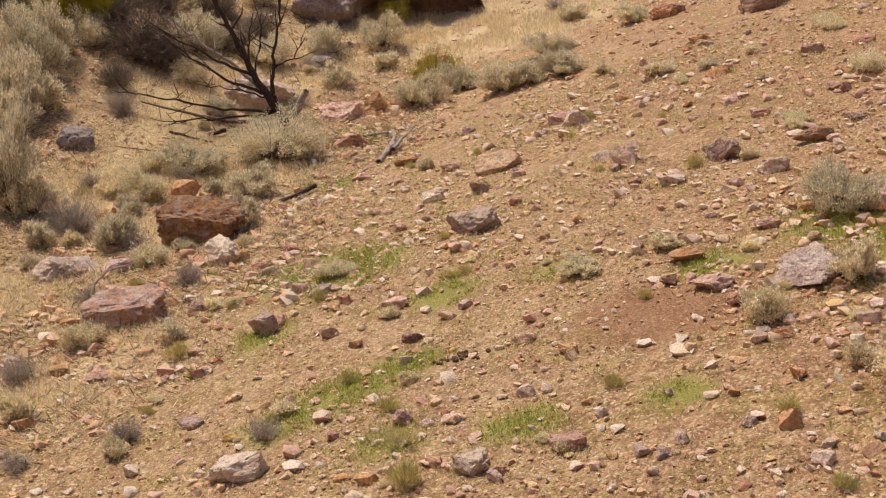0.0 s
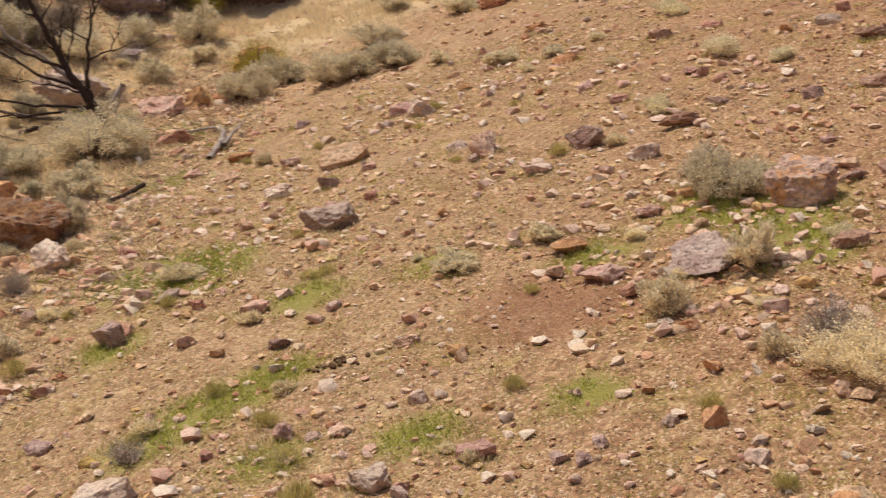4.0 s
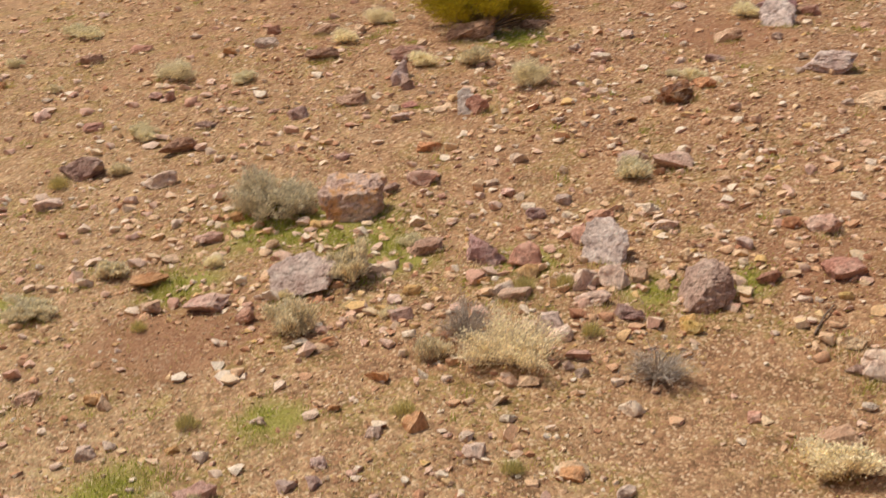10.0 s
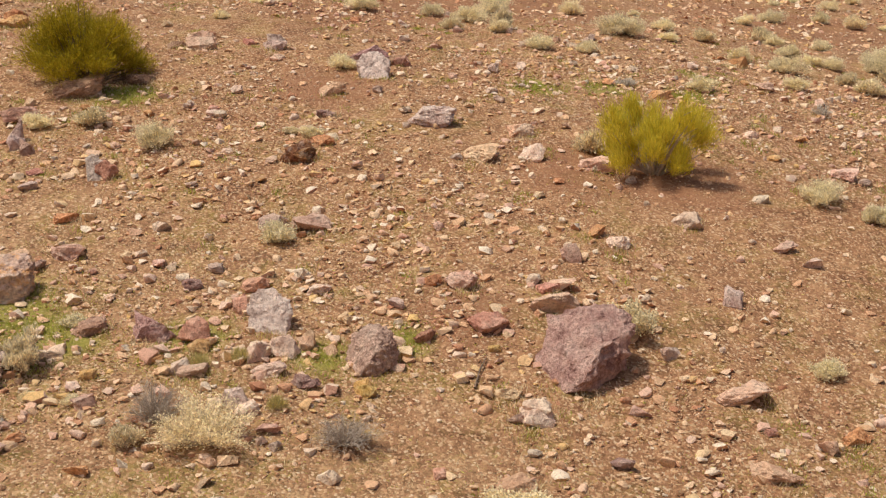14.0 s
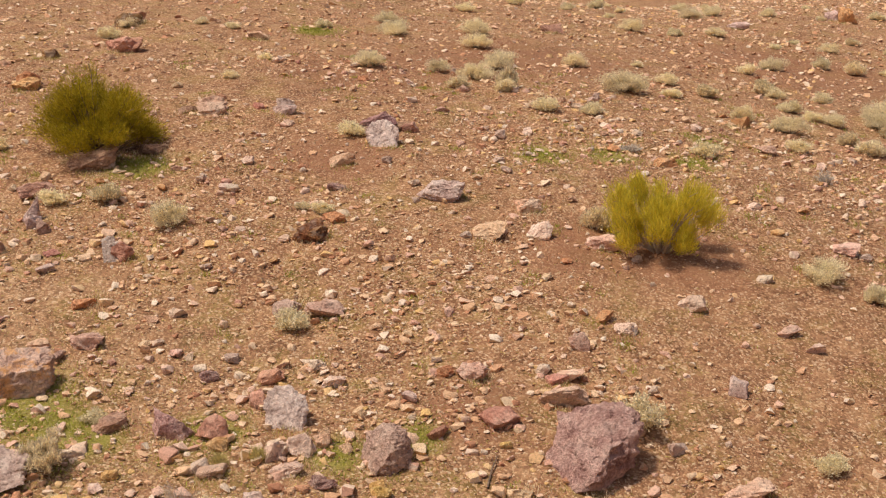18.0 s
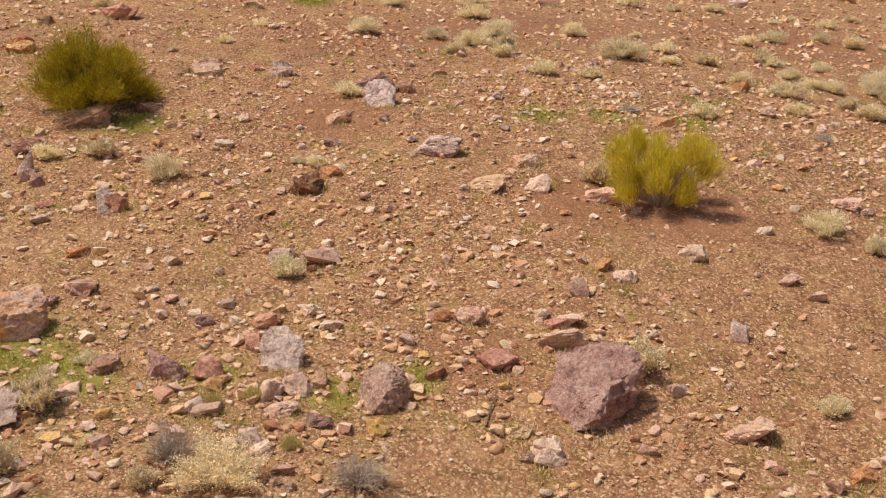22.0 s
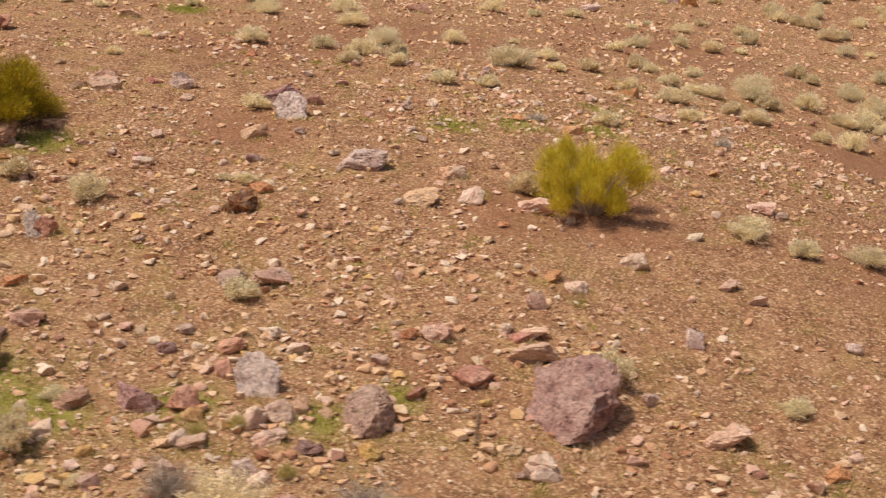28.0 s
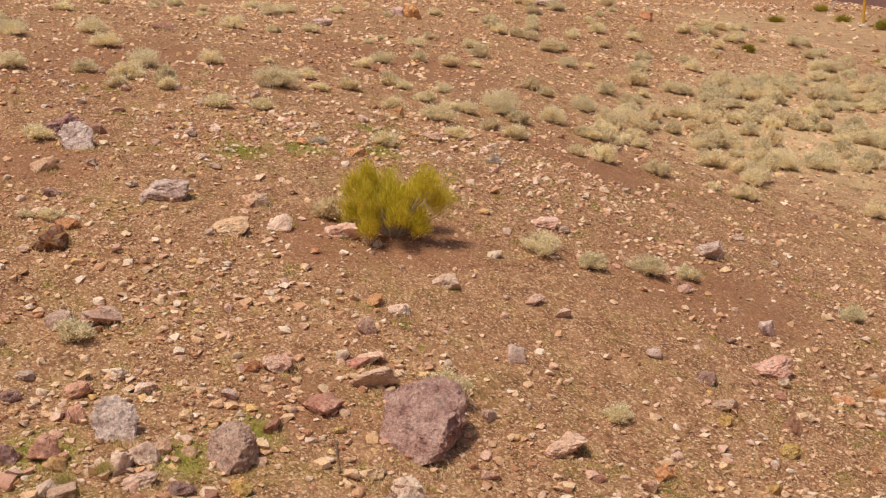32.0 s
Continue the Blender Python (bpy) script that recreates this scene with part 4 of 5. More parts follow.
rock(13.35, 13.66, 0.33, 0.22, "wh", 365)
rock(15.26, 10.26, 0.24, 0.09, "or", 367)
rock(8.77, 19.86, 0.26, 0.23, "pw", 368)
rock(8.25, 18.99, 0.23, 0.09, "rd", 370)
rock(7.49, 17.66, 0.39, 0.15, "or", 371)
rock(11.27, 16.03, 0.36, 0.17, "or", 372)
rock(13.95, 5.57, 0.23, 0.25, "pw", 373)
rock(13.20, 6.19, 0.20, 0.11, "pu", 374)
rock(-4.53, 18.45, 0.53, 0.20, "pk", 375)
rock(-5.31, 19.04, 0.35, 0.13, "or", 376)
rock(-5.26, 17.27, 0.28, 0.16, "or", 377)
rock(-2.41, 15.65, 0.21, 0.09, "ye", 378)
rock(-5.26, 22.88, 0.55, 0.21, "gr", 379)
rock(-6.97, 24.17, 0.43, 0.18, "rd", 380)
rock(-4.34, 21.63, 0.26, 0.11, "or", 381)
rock(-2.25, 27.21, 0.32, 0.12, "ta", 382)
rock(-1.52, 26.67, 0.42, 0.16, "pk", 383)
rock(-0.68, 27.07, 0.43, 0.16, "or", 384)
rock(-0.18, 23.86, 0.47, 0.18, "wh", 385)
rock(1.26, 23.29, 0.28, 0.11, "pk", 386)
rock(1.79, 25.79, 0.30, 0.12, "pw", 387)
rock(3.31, 26.71, 0.31, 0.12, "or", 388)
rock(3.62, 23.80, 0.28, 0.11, "pk", 389)
rock(4.95, 22.36, 0.31, 0.12, "rd", 390)
rock(5.98, 20.93, 0.33, 0.13, "pu", 391)
rock(-2.41, 37.70, 0.59, 0.22, "gr", 392)
rock(-1.02, 32.79, 0.39, 0.15, "or", 393)
rock(-2.98, 31.02, 0.49, 0.19, "or", 394)
rock(-1.83, 28.71, 0.40, 0.15, "rd", 395)
rock(14.09, 20.58, 0.54, 0.27, "pk", 932)
rock(8.86, 19.99, 0.29, 0.43, "pw", 931)
rock(14.81, 19.45, 0.35, 0.29, "pw", 930)
rock(10.64, 16.05, 0.52, 0.32, "ru", 929)
rock(18.95, 23.27, 0.42, 0.17, "pk", 928)
rock(14.98, 25.49, 0.35, 0.18, "ru", 927)
rock(13.19, 24.32, 0.49, 0.28, "or", 926)
rock(16.29, 24.70, 0.71, 0.35, "rd", 925)
rock(18.29, 26.32, 0.66, 0.33, "ru", 924)
# added rock: stands for the dark red, shaded right side of white slab 106
rock(8.70, 18.02, 0.33, 0.28, "rd", 923)
rock(15.21, 17.03, 0.34, 0.20, "dk", 922)
rock(14.87, 17.53, 0.74, 0.34, "pr", 921)
rock(6.03, 12.75, 0.26, 0.16, "pr", 909)
rock(5.29, 13.13, 0.29, 0.21, "pw", 908)
rock(7.02, 10.29, 0.32, 0.25, "wh", 907)
rock(6.68, 13.14, 0.22, 0.23, "ta", 906)
rock(6.32, 12.10, 0.22, 0.19, "ye", 905)
rock(6.92, 14.27, 0.21, 0.20, "rd", 904)
rock(6.06, 14.29, 0.39, 0.30, "rd", 903)
rock(6.39, 13.24, 0.35, 0.25, "wh", 902)
rock(6.13, 13.42, 0.28, 0.24, "wh", 901)
shrub(-5.53, 26.42, 0.89, 0.56, "sw", 396)
shrub(-5.82, 33.50, 1.05, 0.58, "sw", 397)
shrub(-6.89, 30.84, 0.85, 0.62, "dd", 398)
shrub(-1.52, 20.63, 0.66, 0.24, "sw", 399)
shrub(-0.62, 15.37, 0.38, 0.21, "gt", 400)
shrub(-1.13, 16.50, 0.34, 0.20, "gt", 401)
shrub(-4.08, 23.83, 0.48, 0.29, "dd", 402)
shrub(-5.20, 23.91, 0.57, 0.36, "dd", 403)
shrub(0.10, 19.16, 0.39, 0.14, "gt", 404)
shrub(4.91, 26.65, 0.40, 0.17, "sg", 405)
shrub(9.37, 21.99, 0.46, 0.24, "rb", 406)
shrub(10.42, 22.44, 0.53, 0.27, "rb", 407)
shrub(7.15, 27.10, 0.47, 0.24, "rb", 408)
shrub(11.47, 16.39, 0.35, 0.18, "rb", 409)
shrub(11.45, 16.75, 0.27, 0.10, "sw", 410)
shrub(-8.78, 34.67, 1.65, 1.59, "br", 411)
shrub(-6.08, 27.20, 1.08, 0.43, "sw", 412)
shrub(-6.52, 33.75, 1.06, 0.84, "dw", 413)
shrub(-8.09, 35.65, 1.38, 0.97, "dw", 414)
shrub(-4.82, 23.08, 0.69, 0.32, "sw", 415)
shrub(-4.87, 31.44, 0.74, 0.47, "sg", 416)
shrub(-7.27, 25.39, 0.91, 0.83, "sg", 417)
shrub(-5.41, 17.53, 0.43, 0.34, "sw", 418)
shrub(-7.28, 32.10, 0.88, 0.70, "dw", 419)
shrub(-7.20, 37.21, 1.30, 0.90, "dw", 420)
shrub(-6.11, 38.27, 1.41, 0.91, "sg", 421)
shrub(-4.95, 40.02, 1.09, 0.71, "sg", 422)


HOLLOW = [(-8.2, 32.0), (-5.9, 33.7), (-4.9, 28.3), (-7.1, 27.4)]


# ---- the field of rabbitbrush on the east slope ----
chance = np.random.default_rng(41)
FIELD = [(23.4, 8.8), (28.3, 9.2), (34.0, 6.2), (42.0, 0.0), (40.0, -3.0), (29.0, 0.6), (25.6, 4.6)]
for n in range(820):
    x, y = chance.uniform(23, 42), chance.uniform(-3, 9.4)
    if n > 660:
        x, y = chance.uniform(21, 46), chance.uniform(-3, 14)
    elif not inside(np.array([x]), np.array([y]), FIELD)[0]:
        continue
    if lattice(np.array(x / 1.7), np.array(y / 1.7), 9) < -0.55:
        continue
    w = chance.uniform(0.28, 0.66)
    shrub(x, y, w, w * chance.uniform(0.52, 0.7), "rb" if n % 2 else "sw", 400 + n)
for n in range(46):
    x, y = chance.uniform(17, 40), chance.uniform(12, 27)
    w = chance.uniform(0.25, 0.55)
    shrub(x, y, w, w * chance.uniform(0.4, 0.6), "rb", 600 + n)
for n in range(80):
    x, y = chance.uniform(-13.5, -8.2), chance.uniform(24.5, 41)
    w = chance.uniform(0.55, 1.35)
    shrub(x, y, w, w * chance.uniform(0.55, 0.9), ("sg", "sg", "dw", "sg", "sw", "dd")[n % 6], 700 + n)
# upper gully brush, half of it in the leaf colour darkened for shade
for n in range(16):
    x, y = chance.uniform(-8.4, -4.6), chance.uniform(35.4, 41.5)
    w = chance.uniform(0.6, 1.1)
    shrub(x, y, w, w * chance.uniform(0.55, 0.8), ("dw", "sg", "dw", "dd")[n % 4], 640 + n)


# ---- small tufts among the western stones ----
for n in range(70):
    x, y = chance.uniform(-5, 6), chance.uniform(11.5, 27)
    w = chance.uniform(0.16, 0.34)
    shrub(x, y, w, w * chance.uniform(0.45, 0.7), ("gt", "sw", "gt", "rb")[n % 4], 800 + n)


for n in range(60):
    x, y = chance.uniform(-7.2, -2.2), chance.uniform(16.0, 38.0)
    if x > -3.4 and y < 24 or inside(np.array([x]), np.array([y]), HOLLOW)[0]:
        continue
    w = chance.uniform(0.28, 0.62)
    shrub(x, y, w, w * chance.uniform(0.5, 0.8), ("sw", "dd", "sg", "sw", "gt")[n % 5], 520 + n)


# ---- cut earth bank behind the dry meadow ----
def earth_bank(x0, x1, y, tall):
    """A steep undercut face of dark earth, ragged along its lip."""
    us, ws = np.linspace(0, 1, 90), np.linspace(0, 1, 22)
    u, w = np.meshgrid(us, ws)
    x = x0 + (x1 - x0) * u
    lip = tall * (0.75 + 0.3 * lattice(x * 0.9, x * 0 + 3.1, 81) + 0.14 * lattice(x * 3.3, x * 0 + 1.7, 82)) * np.clip(np.sin(np.pi * u) * 3, 0.05, 1)
    out = 0.5 * np.sin(np.pi * np.clip(w * 1.25, 0, 1)) + 0.35 * lattice(x * 0.8, w * 2.0, 83) + 0.16 * lattice(x * 2.9, w * 6.0, 84) + 0.07 * lattice(x * 8.0, w * 15.0, 85)
    deep = y + out + np.where(w > 0.9, (w - 0.9) * 14, 0) + 0.5 * (u - 0.5) ** 2 * 4
    z = height(x, np.full_like(x, y), False) - 0.15 + lip * np.minimum(w / 0.9, 1)
    n = len(us)
    i = (np.arange(len(ws) - 1)[:, None] * n + np.arange(n - 1)[None]).ravel()
    me = mesh_of("earth_bank", np.stack([x, deep, z], -1).reshape(-1, 3), np.stack([i, i + 1, i + 1 + n, i + n], 1), BANK, True)
    return tagged(new("earth_bank", me), "dark reddish-brown undercut earth bank behind dry grass", "bank", kind="structure")


BANK = stone_material("bank_earth", (0.15, 0.07, 0.04), (0.28, 0.14, 0.08), (0.42, 0.24, 0.14), bumps=0.08)
earth_bank(-4.2, 1.4, 40.25, 1.9)
shrub(-1.3, 40.1, 1.0, 0.9, "mo", 431)
shrub(-2.7, 40.2, 0.9, 0.7, "dw", 432)


# ---- dead tree and fallen wood in the gully ----
def stick(name, pts, r0, r1, material, label, category="log", rough=0.35):
    """Fallen wood along points of the plan with a height over the soil."""
    pts = [Vector((x, y, float(height(x, y)) + z)) for x, y, z in pts]
    fine = []
    for a, c in zip(pts, pts[1:]):
        for k in range(4):
            fine.append(a.lerp(c, k / 4) + Vector(chance.normal(size=3) * r0 * rough))
    fine.append(pts[-1])
    lines, spur = [(fine, r0, r1)], min(r0, 0.035)
    for k in range(3 if len(pts) > 2 else 1):
        i = int(chance.integers(2, len(fine) - 1))
        way = (fine[i] - fine[i - 1]).normalized() + Vector(chance.normal(size=3) * 0.6)
        way.z = abs(way.z) * 0.6
        lines.append(([fine[i], fine[i] + way * spur * 4, fine[i] + way * spur * 7 + Vector((0, 0, spur))], spur * 0.35, spur * 0.12))
    me = mesh_of(name, *tubes(lines, 7), material, True)
    return tagged(new(name, me), label, category)


def dead_tree(x, y):
    tree = tagged(new("dead_tree"), "leafless dead tree with charred dark leaning trunk", "tree")
    tree.location = (x, y, float(height(x, y)) - 0.1)

    def limb(name, pts, r0, r1, twigs, label="", bark=CHARRED):
        # points: metres to the right, up, and towards the south
        fine = []
        pts = [Vector((a, -d, u)) for a, u, d in pts]
        for a, c in zip(pts, pts[1:]):
            for k in range(5):
                fine.append(a.lerp(c, k / 5) + Vector(chance.normal(size=3) * 0.018))
        fine.append(pts[-1])
        lines = [(fine, r0, r1)]
        for k in range(twigs):
            i = int(chance.uniform(0.35, 0.98) * (len(fine) - 1))
            way = (fine[i] - fine[i - 1]).normalized() + Vector(chance.normal(size=3) * 0.75)
            way.normalize()
            reach = chance.uniform(0.2, 0.75)
            p = [fine[i] + way * reach * s + Vector(chance.normal(size=3) * 0.03 * s) + Vector((0, 0, 0.12 * s * s)) for s in (0, 0.3, 0.65, 1)]
            lines.append((p, max(r1, 0.012), 0.004))
            if reach > 0.4:
                lines.append(([p[1], p[1] + Vector(chance.normal(size=3) * 0.15), p[1] + Vector(chance.normal(size=3) * 0.3)], 0.008, 0.003))
        part(name, mesh_of(name, *tubes(lines, 7), bark, True), tree, label)

    limb("trunk", ((0, 0, 0), (-0.16, 0.35, 0.02), (-0.4, 0.75, 0.05), (-0.78, 1.3, 0.0), (-1.04, 1.85, -0.1), (-1.38, 2.45, -0.1), (-1.78, 3.2, 0)), 0.11, 0.035, 8, "thick dark leaning trunk")
    limb("branch", ((-0.22, 0.5, -0.12), (-0.62, 0.95, -0.2), (-1.2, 1.45, -0.3), (-1.95, 1.95, -0.35), (-2.6, 2.5, -0.4)), 0.06, 0.02, 5, "bleached grey split limb", DRIFT)
    limb("branch", ((-0.3, 0.6, 0), (-0.36, 1.0, 0.1), (-0.3, 1.7, 0.15), (-0.2, 2.4, 0.1), (-0.1, 3.2, 0.1)), 0.05, 0.018, 6)
    limb("branch", ((-0.3, 1.45, 0.13), (0.12, 1.65, 0.2), (0.38, 2.1, 0.2)), 0.024, 0.008, 3)
    limb("branch", ((-0.76, 1.25, 0), (-1.5, 1.6, 0.2), (-2.35, 2.05, 0.3), (-2.9, 2.4, 0.3)), 0.038, 0.012, 6)
    limb("branch", ((-0.6, 0.9, 0), (-1.3, 1.2, 0.3), (-2.0, 1.65, 0.5), (-2.6, 2.15, 0.6)), 0.038, 0.012, 6)
    limb("branch", ((-0.35, 0.5, 0), (-1.2, 0.55, 0.3), (-2.2, 0.72, 0.5), (-3.1, 0.9, 0.6), (-3.7, 1.0, 0.6)), 0.034, 0.010, 6)
    limb("branch", ((-0.35, 0.45, 0.02), (-1.3, 0.4, 0.4), (-2.1, 0.35, 0.6), (-2.7, 0.25, 0.7)), 0.03, 0.010, 5)
    limb("branch", ((-0.86, 1.45, 0), (-0.84, 2.0, 0.1), (-0.74, 2.6, 0.1)), 0.026, 0.010, 4)
    limb("branch", ((-0.76, 1.25, 0), (-0.64, 1.9, -0.1), (-0.6, 2.6, -0.2)), 0.024, 0.010, 4)
    limb("branch", ((-0.55, 0.8, 0), (-1.1, 0.95, -0.2), (-1.9, 1.0, -0.4)), 0.022, 0.008, 4)


dead_tree(-3.32, 31.2)
stick("fallen_log", ((-4.0, 31.0, 0.15), (-4.6, 30.9, 0.18), (-5.4, 30.9, 0.22), (-6.5, 31.0, 0.3)), 0.05, 0.018, TWIG, "dark fallen branch beside the dead tree", rough=0.15)
stick("fallen_log", ((-4.1, 30.6, 0.1), (-4.6, 30.5, 0.1), (-4.95, 30.3, 0.05)), 0.06, 0.04, CHARRED, "broken charred log beside the dead tree", rough=0.12)
stick("fallen_log", ((-3.0, 29.2, 0.1), (-4.2, 28.9, 0.15), (-5.6, 28.7, 0.1), (-6.6, 28.8, 0.1)), 0.025, 0.010, TWIG, "thin dark fallen branch across the dry grass", rough=0.2)
stick("stump", ((-3.35, 32.3, -0.1), (-3.2, 32.25, 0.3), (-3.05, 32.2, 0.6)), 0.11, 0.07, DRIFT, "grey leaning broken stump", "stump", 0.08)
stick("driftwood", ((-1.05, 30.0, 0.1), (-0.98, 29.4, 0.12), (-1.05, 28.7, 0.08), (-1.25, 27.8, 0.03)), 0.025, 0.065, DRIFT, "grey weathered driftwood log on green grass", rough=0.3)
stick("driftwood", ((-0.85, 28.9, 0.12), (-1.0, 28.6, 0.12), (-1.2, 28.0, 0.05)), 0.03, 0.045, DRIFT, "split grey driftwood piece on the grass")
stick("driftwood", ((-1.0, 28.3, 0.1), (-0.8, 28.8, 0.2), (-0.62, 29.3, 0.22)), 0.045, 0.015, DRIFT, "grey forked driftwood prong on the grass", rough=0.25)
stick("driftwood", ((-1.95, 30.2, 0.04), (-1.5, 30.3, 0.08), (-1.15, 30.0, 0.1)), 0.02, 0.03, DRIFT, "thin grey crooked driftwood branch")
stick("charred_stick", ((-2.95, 25.7, 0.06), (-2.65, 25.9, 0.09), (-2.35, 26.25, 0.12)), 0.03, 0.045, CHARRED, "short black charred stick on dry grass")
stick("driftwood", ((-2.75, 28.9, 0.12), (-2.6, 28.5, 0.1), (-2.5, 28.0, 0.03)), 0.06, 0.05, PALE_TWIG, "bleached pale log end")
stick("arched_stick", ((-5.3, 21.2, 0.1), (-5.28, 21.3, 0.35), (-5.1, 21.35, 0.5), (-4.85, 21.35, 0.55)), 0.022, 0.012, PALE_TWIG, "bleached bent stick leaning on a crusted rock")
stick("charred_stick", ((-5.7, 30.0, 0.1), (-5.2, 29.9, 0.08), (-4.8, 29.9, 0.05)), 0.03, 0.02, CHARRED, "dark stick lying in the dry grass")
stick("dry_stick", ((7.05, 11.1, 0.03), (7.35, 11.2, 0.04), (7.6, 11.25, 0.03)), 0.012, 0.007, TWIG, "thin brown dry stick on the gravel")

# horse droppings on the trail
DUNG_MAT = wood_material("dung_crust", (0.07, 0.035, 0.015), (0.20, 0.11, 0.055))
pile = tagged(new("dung_pile"), "scattered dark brown dried dung lumps", "dung")
lump_mesh = mesh_of("lump", *hull(chance, 16), DUNG_MAT, True)
for k in range(30):
    x, y, s = 0.18 + chance.normal() * 0.16, 16.32 + chance.normal() * 0.08, chance.uniform(0.05, 0.075)
    lump = part("lump", lump_mesh, pile)
    lump.matrix_basis = Matrix.LocRotScale((x, y, float(height(x, y)) + 0.015), Euler((0, 0, k)), (s, s * 0.85, s * 0.75))

# ---- marker post on the crest ----
POST_MAT = wood_material("yellow_paint", (0.52, 0.27, 0.02), (0.66, 0.38, 0.05))
POST_MAT.node_tree.nodes["Principled BSDF"].inputs["Roughness"].default_value = 0.5
STEEL = wood_material("galvanised_steel", (0.55, 0.53, 0.5), (0.7, 0.68, 0.65))
STEEL.node_tree.nodes["Principled BSDF"].inputs["Metallic"].default_value = 0.8


def marker_post(x, y):
    post = tagged(new("marker_post"), "tall yellow painted post standing on the crest", "post")
    post.location = (x, y, float(height(x, y)))
    part("pole", mesh_of("pole", *tubes([([(0, 0, -0.3), (0, 0, 2), (0.03, 0, 4), (0.05, 0, 6.5)], 0.075, 0.07)], 10), POST_MAT, True), post)
    part("cap", mesh_of("cap", *tubes([([(0.05, 0, 6.5), (0.05, 0, 6.56), (0.05, 0, 6.6)], 0.085, 0.02)], 10), STEEL, True), post, "steel post cap")
    part("collar", mesh_of("collar", *tubes([([(0, 0, -0.02), (0, 0, 0.06), (0, 0, 0.1)], 0.2, 0.12)], 10), STEEL, True), post, "steel ground collar")


marker_post(66.6, -3.7)
g0 = Vector((75.6, -3.1, float(height(75.6, -3.1))))
wire = tagged(new("guy_wire"), "thin pale steel guy wire anchored in the ground", "wire")
part("strand", mesh_of("strand", *tubes([([g0, g0 + Vector((0.1, -0.9, 1.7)), g0 + Vector((0.2, -2.2, 4.2)), g0 + Vector((0.3, -3.5, 6.6))], 0.032, 0.032)], 5), STEEL, True), wire)
part("anchor", mesh_of("anchor", *tubes([([g0 - Vector((0, 0, 0.2)), g0 + Vector((0.05, 0, 0.1)), g0 + Vector((0.1, 0.02, 0.2))], 0.06, 0.04)], 6), STEEL, True), wire, "steel anchor rod")


# ---- gravel and grass ----
NEAR = [(-6.5, 14.5), (3.0, 10.5), (4.6, 7.6), (8.5, 3.6), (16, 2.0), (24, 7), (22, 16), (18, 22), (12, 28), (4, 30), (-4, 29), (-9, 28)]
FAR = [(-14, 44), (-9, 28), (-4, 29), (4, 30), (12, 28), (18, 22), (22, 16), (24, 7), (16, 2), (46, -3), (60, 8), (46, 24), (30, 33), (12, 42)]


TRODDEN = ((1.2, 14.6, 1.9), (3.2, 13.6, 1.3), (10.2, 8.6, 1.7), (12.6, 8.4, 2.2), (11.4, 11.0, 1.2), (2.2, 16.2, 0.8), (14.6, 12.4, 1.2))


def sown(corners, per_metre, chance, clump):
    lo, hi = np.min(corners, 0), np.max(corners, 0)
    n = int(per_metre * np.prod(hi - lo))
    x, y = chance.uniform(lo[0], hi[0], n), chance.uniform(lo[1], hi[1], n)
    dense = 0.55 + clump * (0.6 * lattice(x / 2.6, y / 2.6, 21) + 0.4 * lattice(x / 0.9, y / 0.9, 22))
    trodden = sum(np.exp(-((x - tx) ** 2 + (y - ty) ** 2) / (r * r)) for tx, ty, r in TRODDEN)
    keep = inside(x, y, corners) & (chance.uniform(0, 1, n) < dense * (1 - 0.7 * np.clip(trodden, 0, 1)))
    return x[keep], y[keep]


def scattered(name, corners, per_metre, small, large, level, seed, label, material=GRAVEL, clump=0.55):
    chance = np.random.default_rng(seed)
    x, y = sown(corners, per_metre, chance, clump)
    n = len(x)
    size = small * (1 - chance.uniform(0, 1, n) * (1 - (small / large) ** 1.45)) ** (-1 / 1.45)
    made = [hull(chance, level) for _ in range(40)]
    most = collections.Counter(len(v) for v, _ in made).most_common(1)[0][0]
    made = [m for m in made if len(m[0]) == most][:10]
    shapes, tris = [m[0] for m in made], [m[1] for m in made]
    z = height(x, y)
    pick = np.sort(chance.integers(0, len(shapes), n))
    vs = np.empty((n, len(shapes[0]), 3), np.float32)
    a = chance.uniform(0, 2 * np.pi, n)
    tilt = chance.normal(size=n) * 0.22
    long, tall = chance.uniform(0.65, 1.0, n), chance.uniform(0.4, 0.72, n)
    for k in range(len(shapes)):
        m = pick == k
        p = shapes[k][None] * np.stack([size[m], size[m] * long[m], size[m] * tall[m]], -1)[:, None]
        c, s, ct, st = np.cos(a[m])[:, None], np.sin(a[m])[:, None], np.cos(tilt[m])[:, None], np.sin(tilt[m])[:, None]
        px, pz = p[..., 0] * ct - p[..., 2] * st, p[..., 0] * st + p[..., 2] * ct
        vs[m, :, 0] = px * c - p[..., 1] * s + x[m][:, None]
        vs[m, :, 1] = px * s + p[..., 1] * c + y[m][:, None]
        vs[m, :, 2] = pz + (z[m] + size[m] * tall[m] * 0.16)[:, None]
    first = np.arange(n) * most
    faces = np.concatenate([(tris[k][None] + first[pick == k][:, None, None]).reshape(-1, 3) for k in range(len(shapes))])
    me = mesh_of(name, vs.reshape(-1, 3), faces, material, True)
    me.set_sharp_from_angle(angle=radians(48))
    return tagged(new(name, me), label, "stones", kind="stuff")


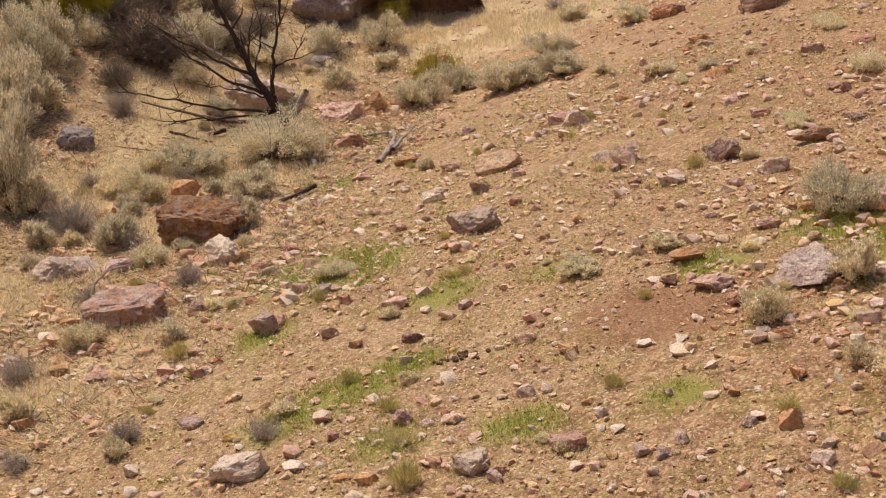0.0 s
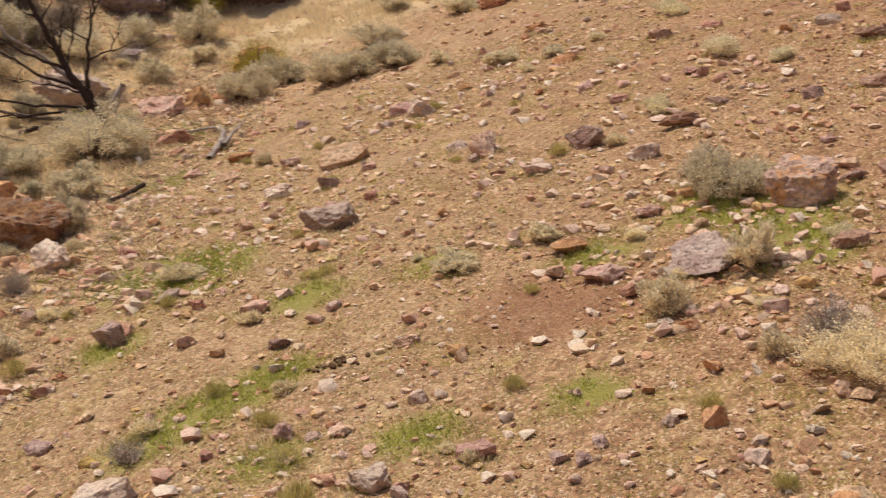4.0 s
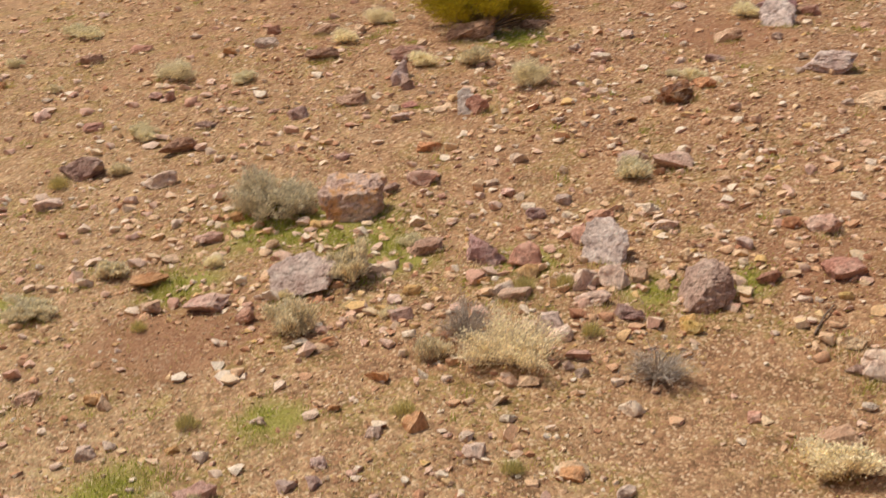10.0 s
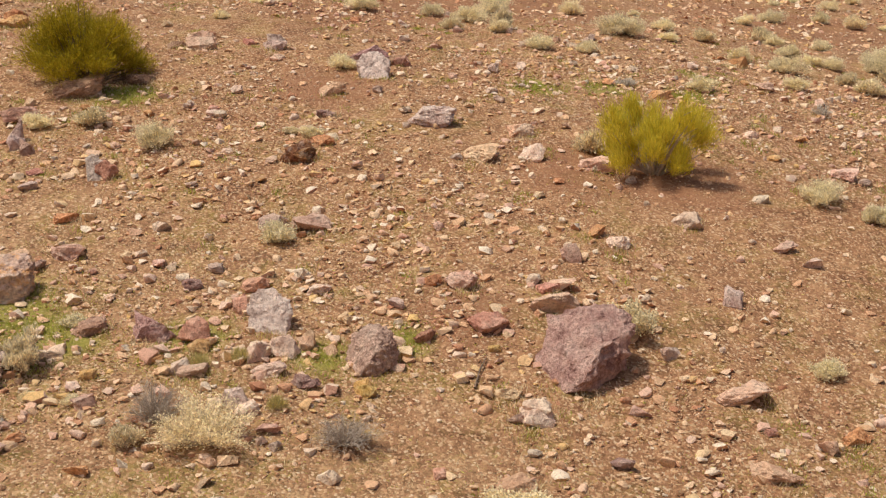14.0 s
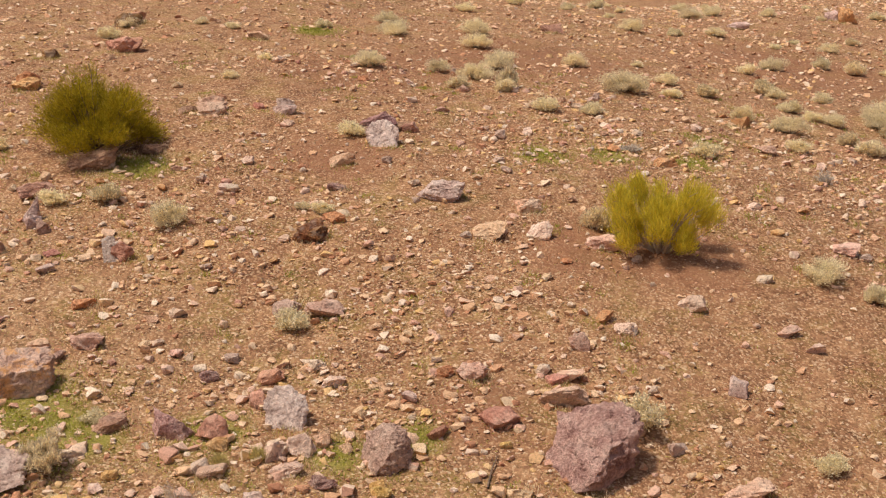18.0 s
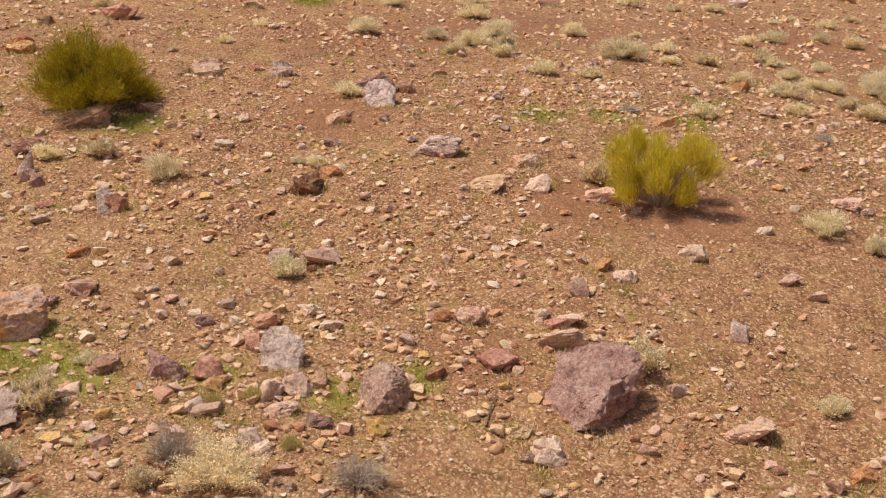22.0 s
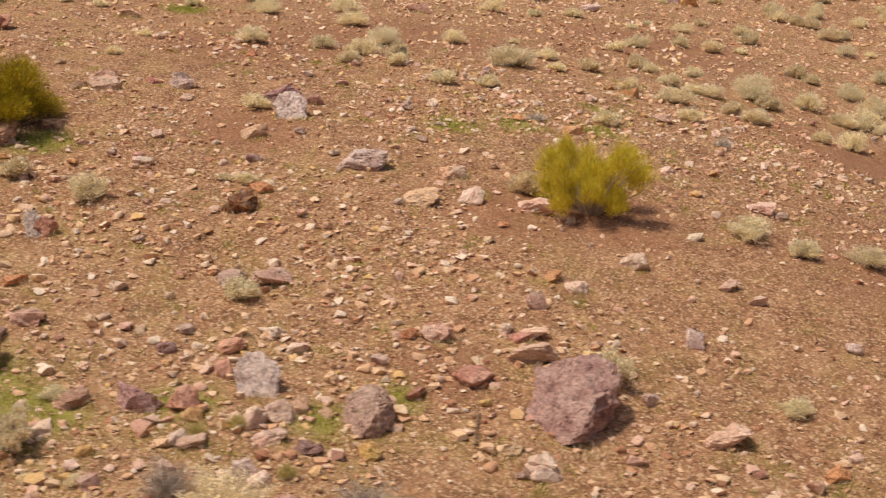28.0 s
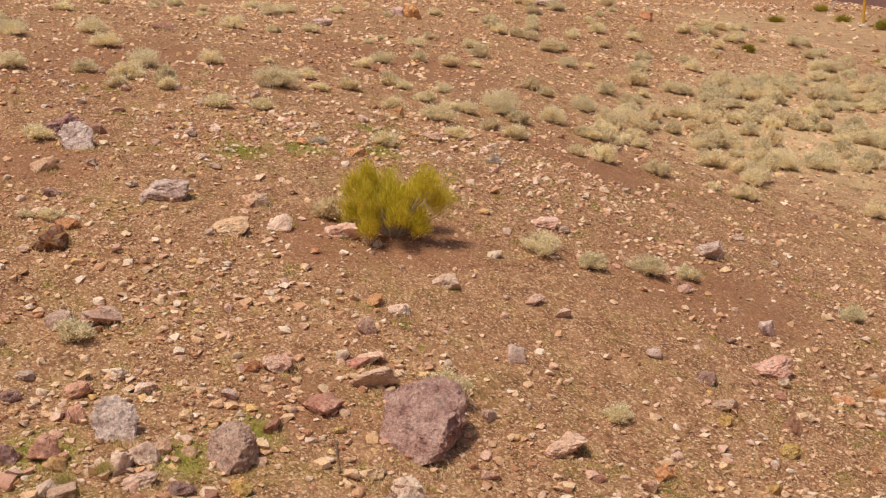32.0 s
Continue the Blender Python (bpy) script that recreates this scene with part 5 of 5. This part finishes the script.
scattered("pebbles", NEAR, 210, 0.020, 0.06, 7, 51, "small tan and rust pebbles strewn over soil", GRIT, 0.95)
scattered("loose_stones", NEAR, 42, 0.045, 0.17, 13, 52, "loose broken stones of cream, tan and rust colours", clump=0.85)
scattered("gully_rubble", [(-7.4, 19), (-3.2, 17.6), (-1.6, 20), (-2.6, 26.5), (-6, 27)], 13, 0.08, 0.32, 14, 57, "pale pink and rust rubble beside the gully", clump=0.9)
scattered("rubble", [(2, 15), (4.6, 10), (8, 7.5), (11.5, 9), (11, 15), (9, 19), (4, 20.5)], 22, 0.07, 0.22, 14, 55, "broken cream, pink and rust rubble among the boulders", clump=0.9)
scattered("pale_stones", [(-5, 13.4), (3.8, 10.6), (7, 12), (8, 19), (5, 27), (0, 30), (-3.5, 26)], 9, 0.08, 0.27, 14, 60, "pale pink and cream stones on the western slope", PALE_GRAVEL, 0.95)
scattered("cream_stones", [(7, 12), (4.6, 9.6), (8.2, 6), (15, 5), (22, 9), (20, 19), (12, 26), (6, 26)], 5, 0.08, 0.2, 14, 61, "scattered cream and pink stones on the eastern slope", PALE_GRAVEL, 0.95)
scattered("crest_stones", [(46, -6), (60, 8), (46, 24), (70, 30), (120, 20), (125, -20), (80, -16)], 1.2, 0.14, 0.4, 8, 56, "pale stones on the distant crest")
scattered("far_stones", FAR, 32, 0.05, 0.20, 8, 53, "loose pale stones on the far slope")


GULLY = [(-9, 22), (-6.6, 15.5), (-3.4, 16.5), (-1.8, 21), (-2.4, 26), (-0.4, 29), (0.6, 34), (-1.5, 39), (-5, 40), (-9, 35)]
scattered("gully_stones", GULLY, 14, 0.06, 0.24, 13, 58, "pink, orange and cream stones among dry grass", clump=0.95)
scattered("tree_rubble", [(-3.2, 31.6), (-2.6, 28.4), (-0.4, 28.6), (0.4, 31.5), (-1.6, 34.5)], 26, 0.07, 0.3, 13, 59, "pink and orange rubble beside the dead tree", clump=0.95)


# larger loose stones, each by itself
chance = np.random.default_rng(54)
sx, sy = sown(NEAR, 1.5, chance, 0.5)
STONE_MESH = {(kind, k): mesh_of("stone", *hewn(2, chance, 17, 0.12), STONE[kind], True) for kind in ("wh", "ta", "pk", "or", "gr", "rd") for k in range(3)}
for me in STONE_MESH.values():
    me.set_sharp_from_angle(angle=radians(24))
for n, (x, y) in enumerate(zip(sx[:290], sy[:290])):
    kind = ("ta", "wh", "ta", "pk", "or", "wh", "gr", "pk", "rd")[n % 9]
    s = chance.uniform(0.13, 0.26)
    ob = new("stone", STONE_MESH[kind, n % 3])
    tall = s * chance.uniform(0.45, 0.75)
    ob.matrix_world = Matrix.LocRotScale((x, y, float(height(x, y)) + tall * 0.25), Euler((chance.normal() * 0.15, chance.normal() * 0.15, n)), (s, s * chance.uniform(0.65, 1), tall))
    tagged(ob, STONE_WORDS[kind] % "loose stone", "stone", "loose stones")


def turf(name, spots, per_spot, length, width, material, seed, label, spread=0.6, least=-0.25):
    chance = np.random.default_rng(seed)
    x = np.concatenate([sx + chance.normal(size=int(per_spot * r * r)) * r * spread for sx, sy, r in spots])
    y = np.concatenate([sy + chance.normal(size=int(per_spot * r * r)) * r * spread for sx, sy, r in spots])[: len(x)]
    keep = lattice(x / 0.5, y / 0.5, 31) + 0.6 * lattice(x / 0.16, y / 0.16, 32) > least
    x, y = x[keep], y[keep]
    way = np.stack([chance.normal(size=len(x)) * 0.5, chance.normal(size=len(x)) * 0.5, np.ones(len(x))], 1)
    v, f = grown(np.stack([x, y, height(x, y) - 0.005], 1), way, length, width, chance)
    return tagged(new(name, mesh_of(name, v, f, material)), label, "grass", kind="stuff")


turf("green_grass", GREENS, 5200, 0.055, 0.008, GREEN_BLADE, 61, "short fresh green grass in patches")
turf("dry_grass", STRAWS, 2600, 0.17, 0.010, STRAW_BLADE, 62, "pale straw-coloured dry grass in the gully", 0.65, -0.2)
chance = np.random.default_rng(63)
tx, ty = sown(NEAR, 5, chance, 0.6)
turf("sparse_grass", [(a, c, r) for a, c, r in zip(tx, ty, chance.uniform(0.06, 0.16, len(tx)))], 900, 0.07, 0.006, STRAW_BLADE, 64, "sparse dry grass wisps between the stones")
keep = chance.uniform(0, 1, len(tx)) < 0.4
turf("sprouts", [(a, c, r) for a, c, r in zip(tx[keep] + 0.3, ty[keep], chance.uniform(0.06, 0.13, keep.sum()))], 3600, 0.06, 0.009, GREEN_BLADE, 65, "small green weed sprouts between the stones")


def thatch(name, corners, per_metre, length, width, material, seed, label):
    """Dead blades lying about on the soil, thick to the west and thin to the east."""
    chance = np.random.default_rng(seed)
    x, y = sown(corners, per_metre, chance, 0.8)
    keep = chance.uniform(0, 1, len(x)) < np.clip((13 - x) / 10, 0.06, 1)
    x, y = x[keep], y[keep]
    way = np.stack([chance.normal(size=len(x)), chance.normal(size=len(x)), chance.uniform(0.05, 0.7, len(x))], 1)
    v, f = grown(np.stack([x, y, height(x, y) + 0.012], 1), way, length, width, chance)
    return tagged(new(name, mesh_of(name, v, f, material)), label, "grass", kind="stuff")


thatch("dead_grass", NEAR, 380, 0.085, 0.006, STRAW_BLADE, 66, "flattened dead grass blades over the soil")
thatch("twig_litter", GULLY, 110, 0.24, 0.012, TWIG, 68, "dark fallen twigs and litter in the gully")
thatch("gully_straw", GULLY, 420, 0.16, 0.008, STRAW_BLADE, 69, "tangled pale straw in the gully")
OLIVE_BLADE = leaf_material("olive_blade", (0.36, 0.33, 0.06), (0.55, 0.47, 0.14))
thatch("olive_grass", NEAR, 320, 0.055, 0.008, OLIVE_BLADE, 67, "short olive grass blades between the stones")

# grass that grows in the lee of the larger rocks
chance = np.random.default_rng(71)
lee = [(x + w * 0.5 * math.cos(a), y + w * 0.4 * math.sin(a), chance.uniform(0.1, 0.2)) for x, y, w in BASES if w > 0.3 for a in chance.uniform(2.6, 6.0, 3)]
turf("base_grass", lee[::2], 2600, 0.08, 0.007, OLIVE_BLADE, 72, "olive grass growing at the feet of rocks")
turf("pale_base_grass", lee[1::2], 2200, 0.10, 0.006, STRAW_BLADE, 73, "pale dry grass growing at the feet of rocks")
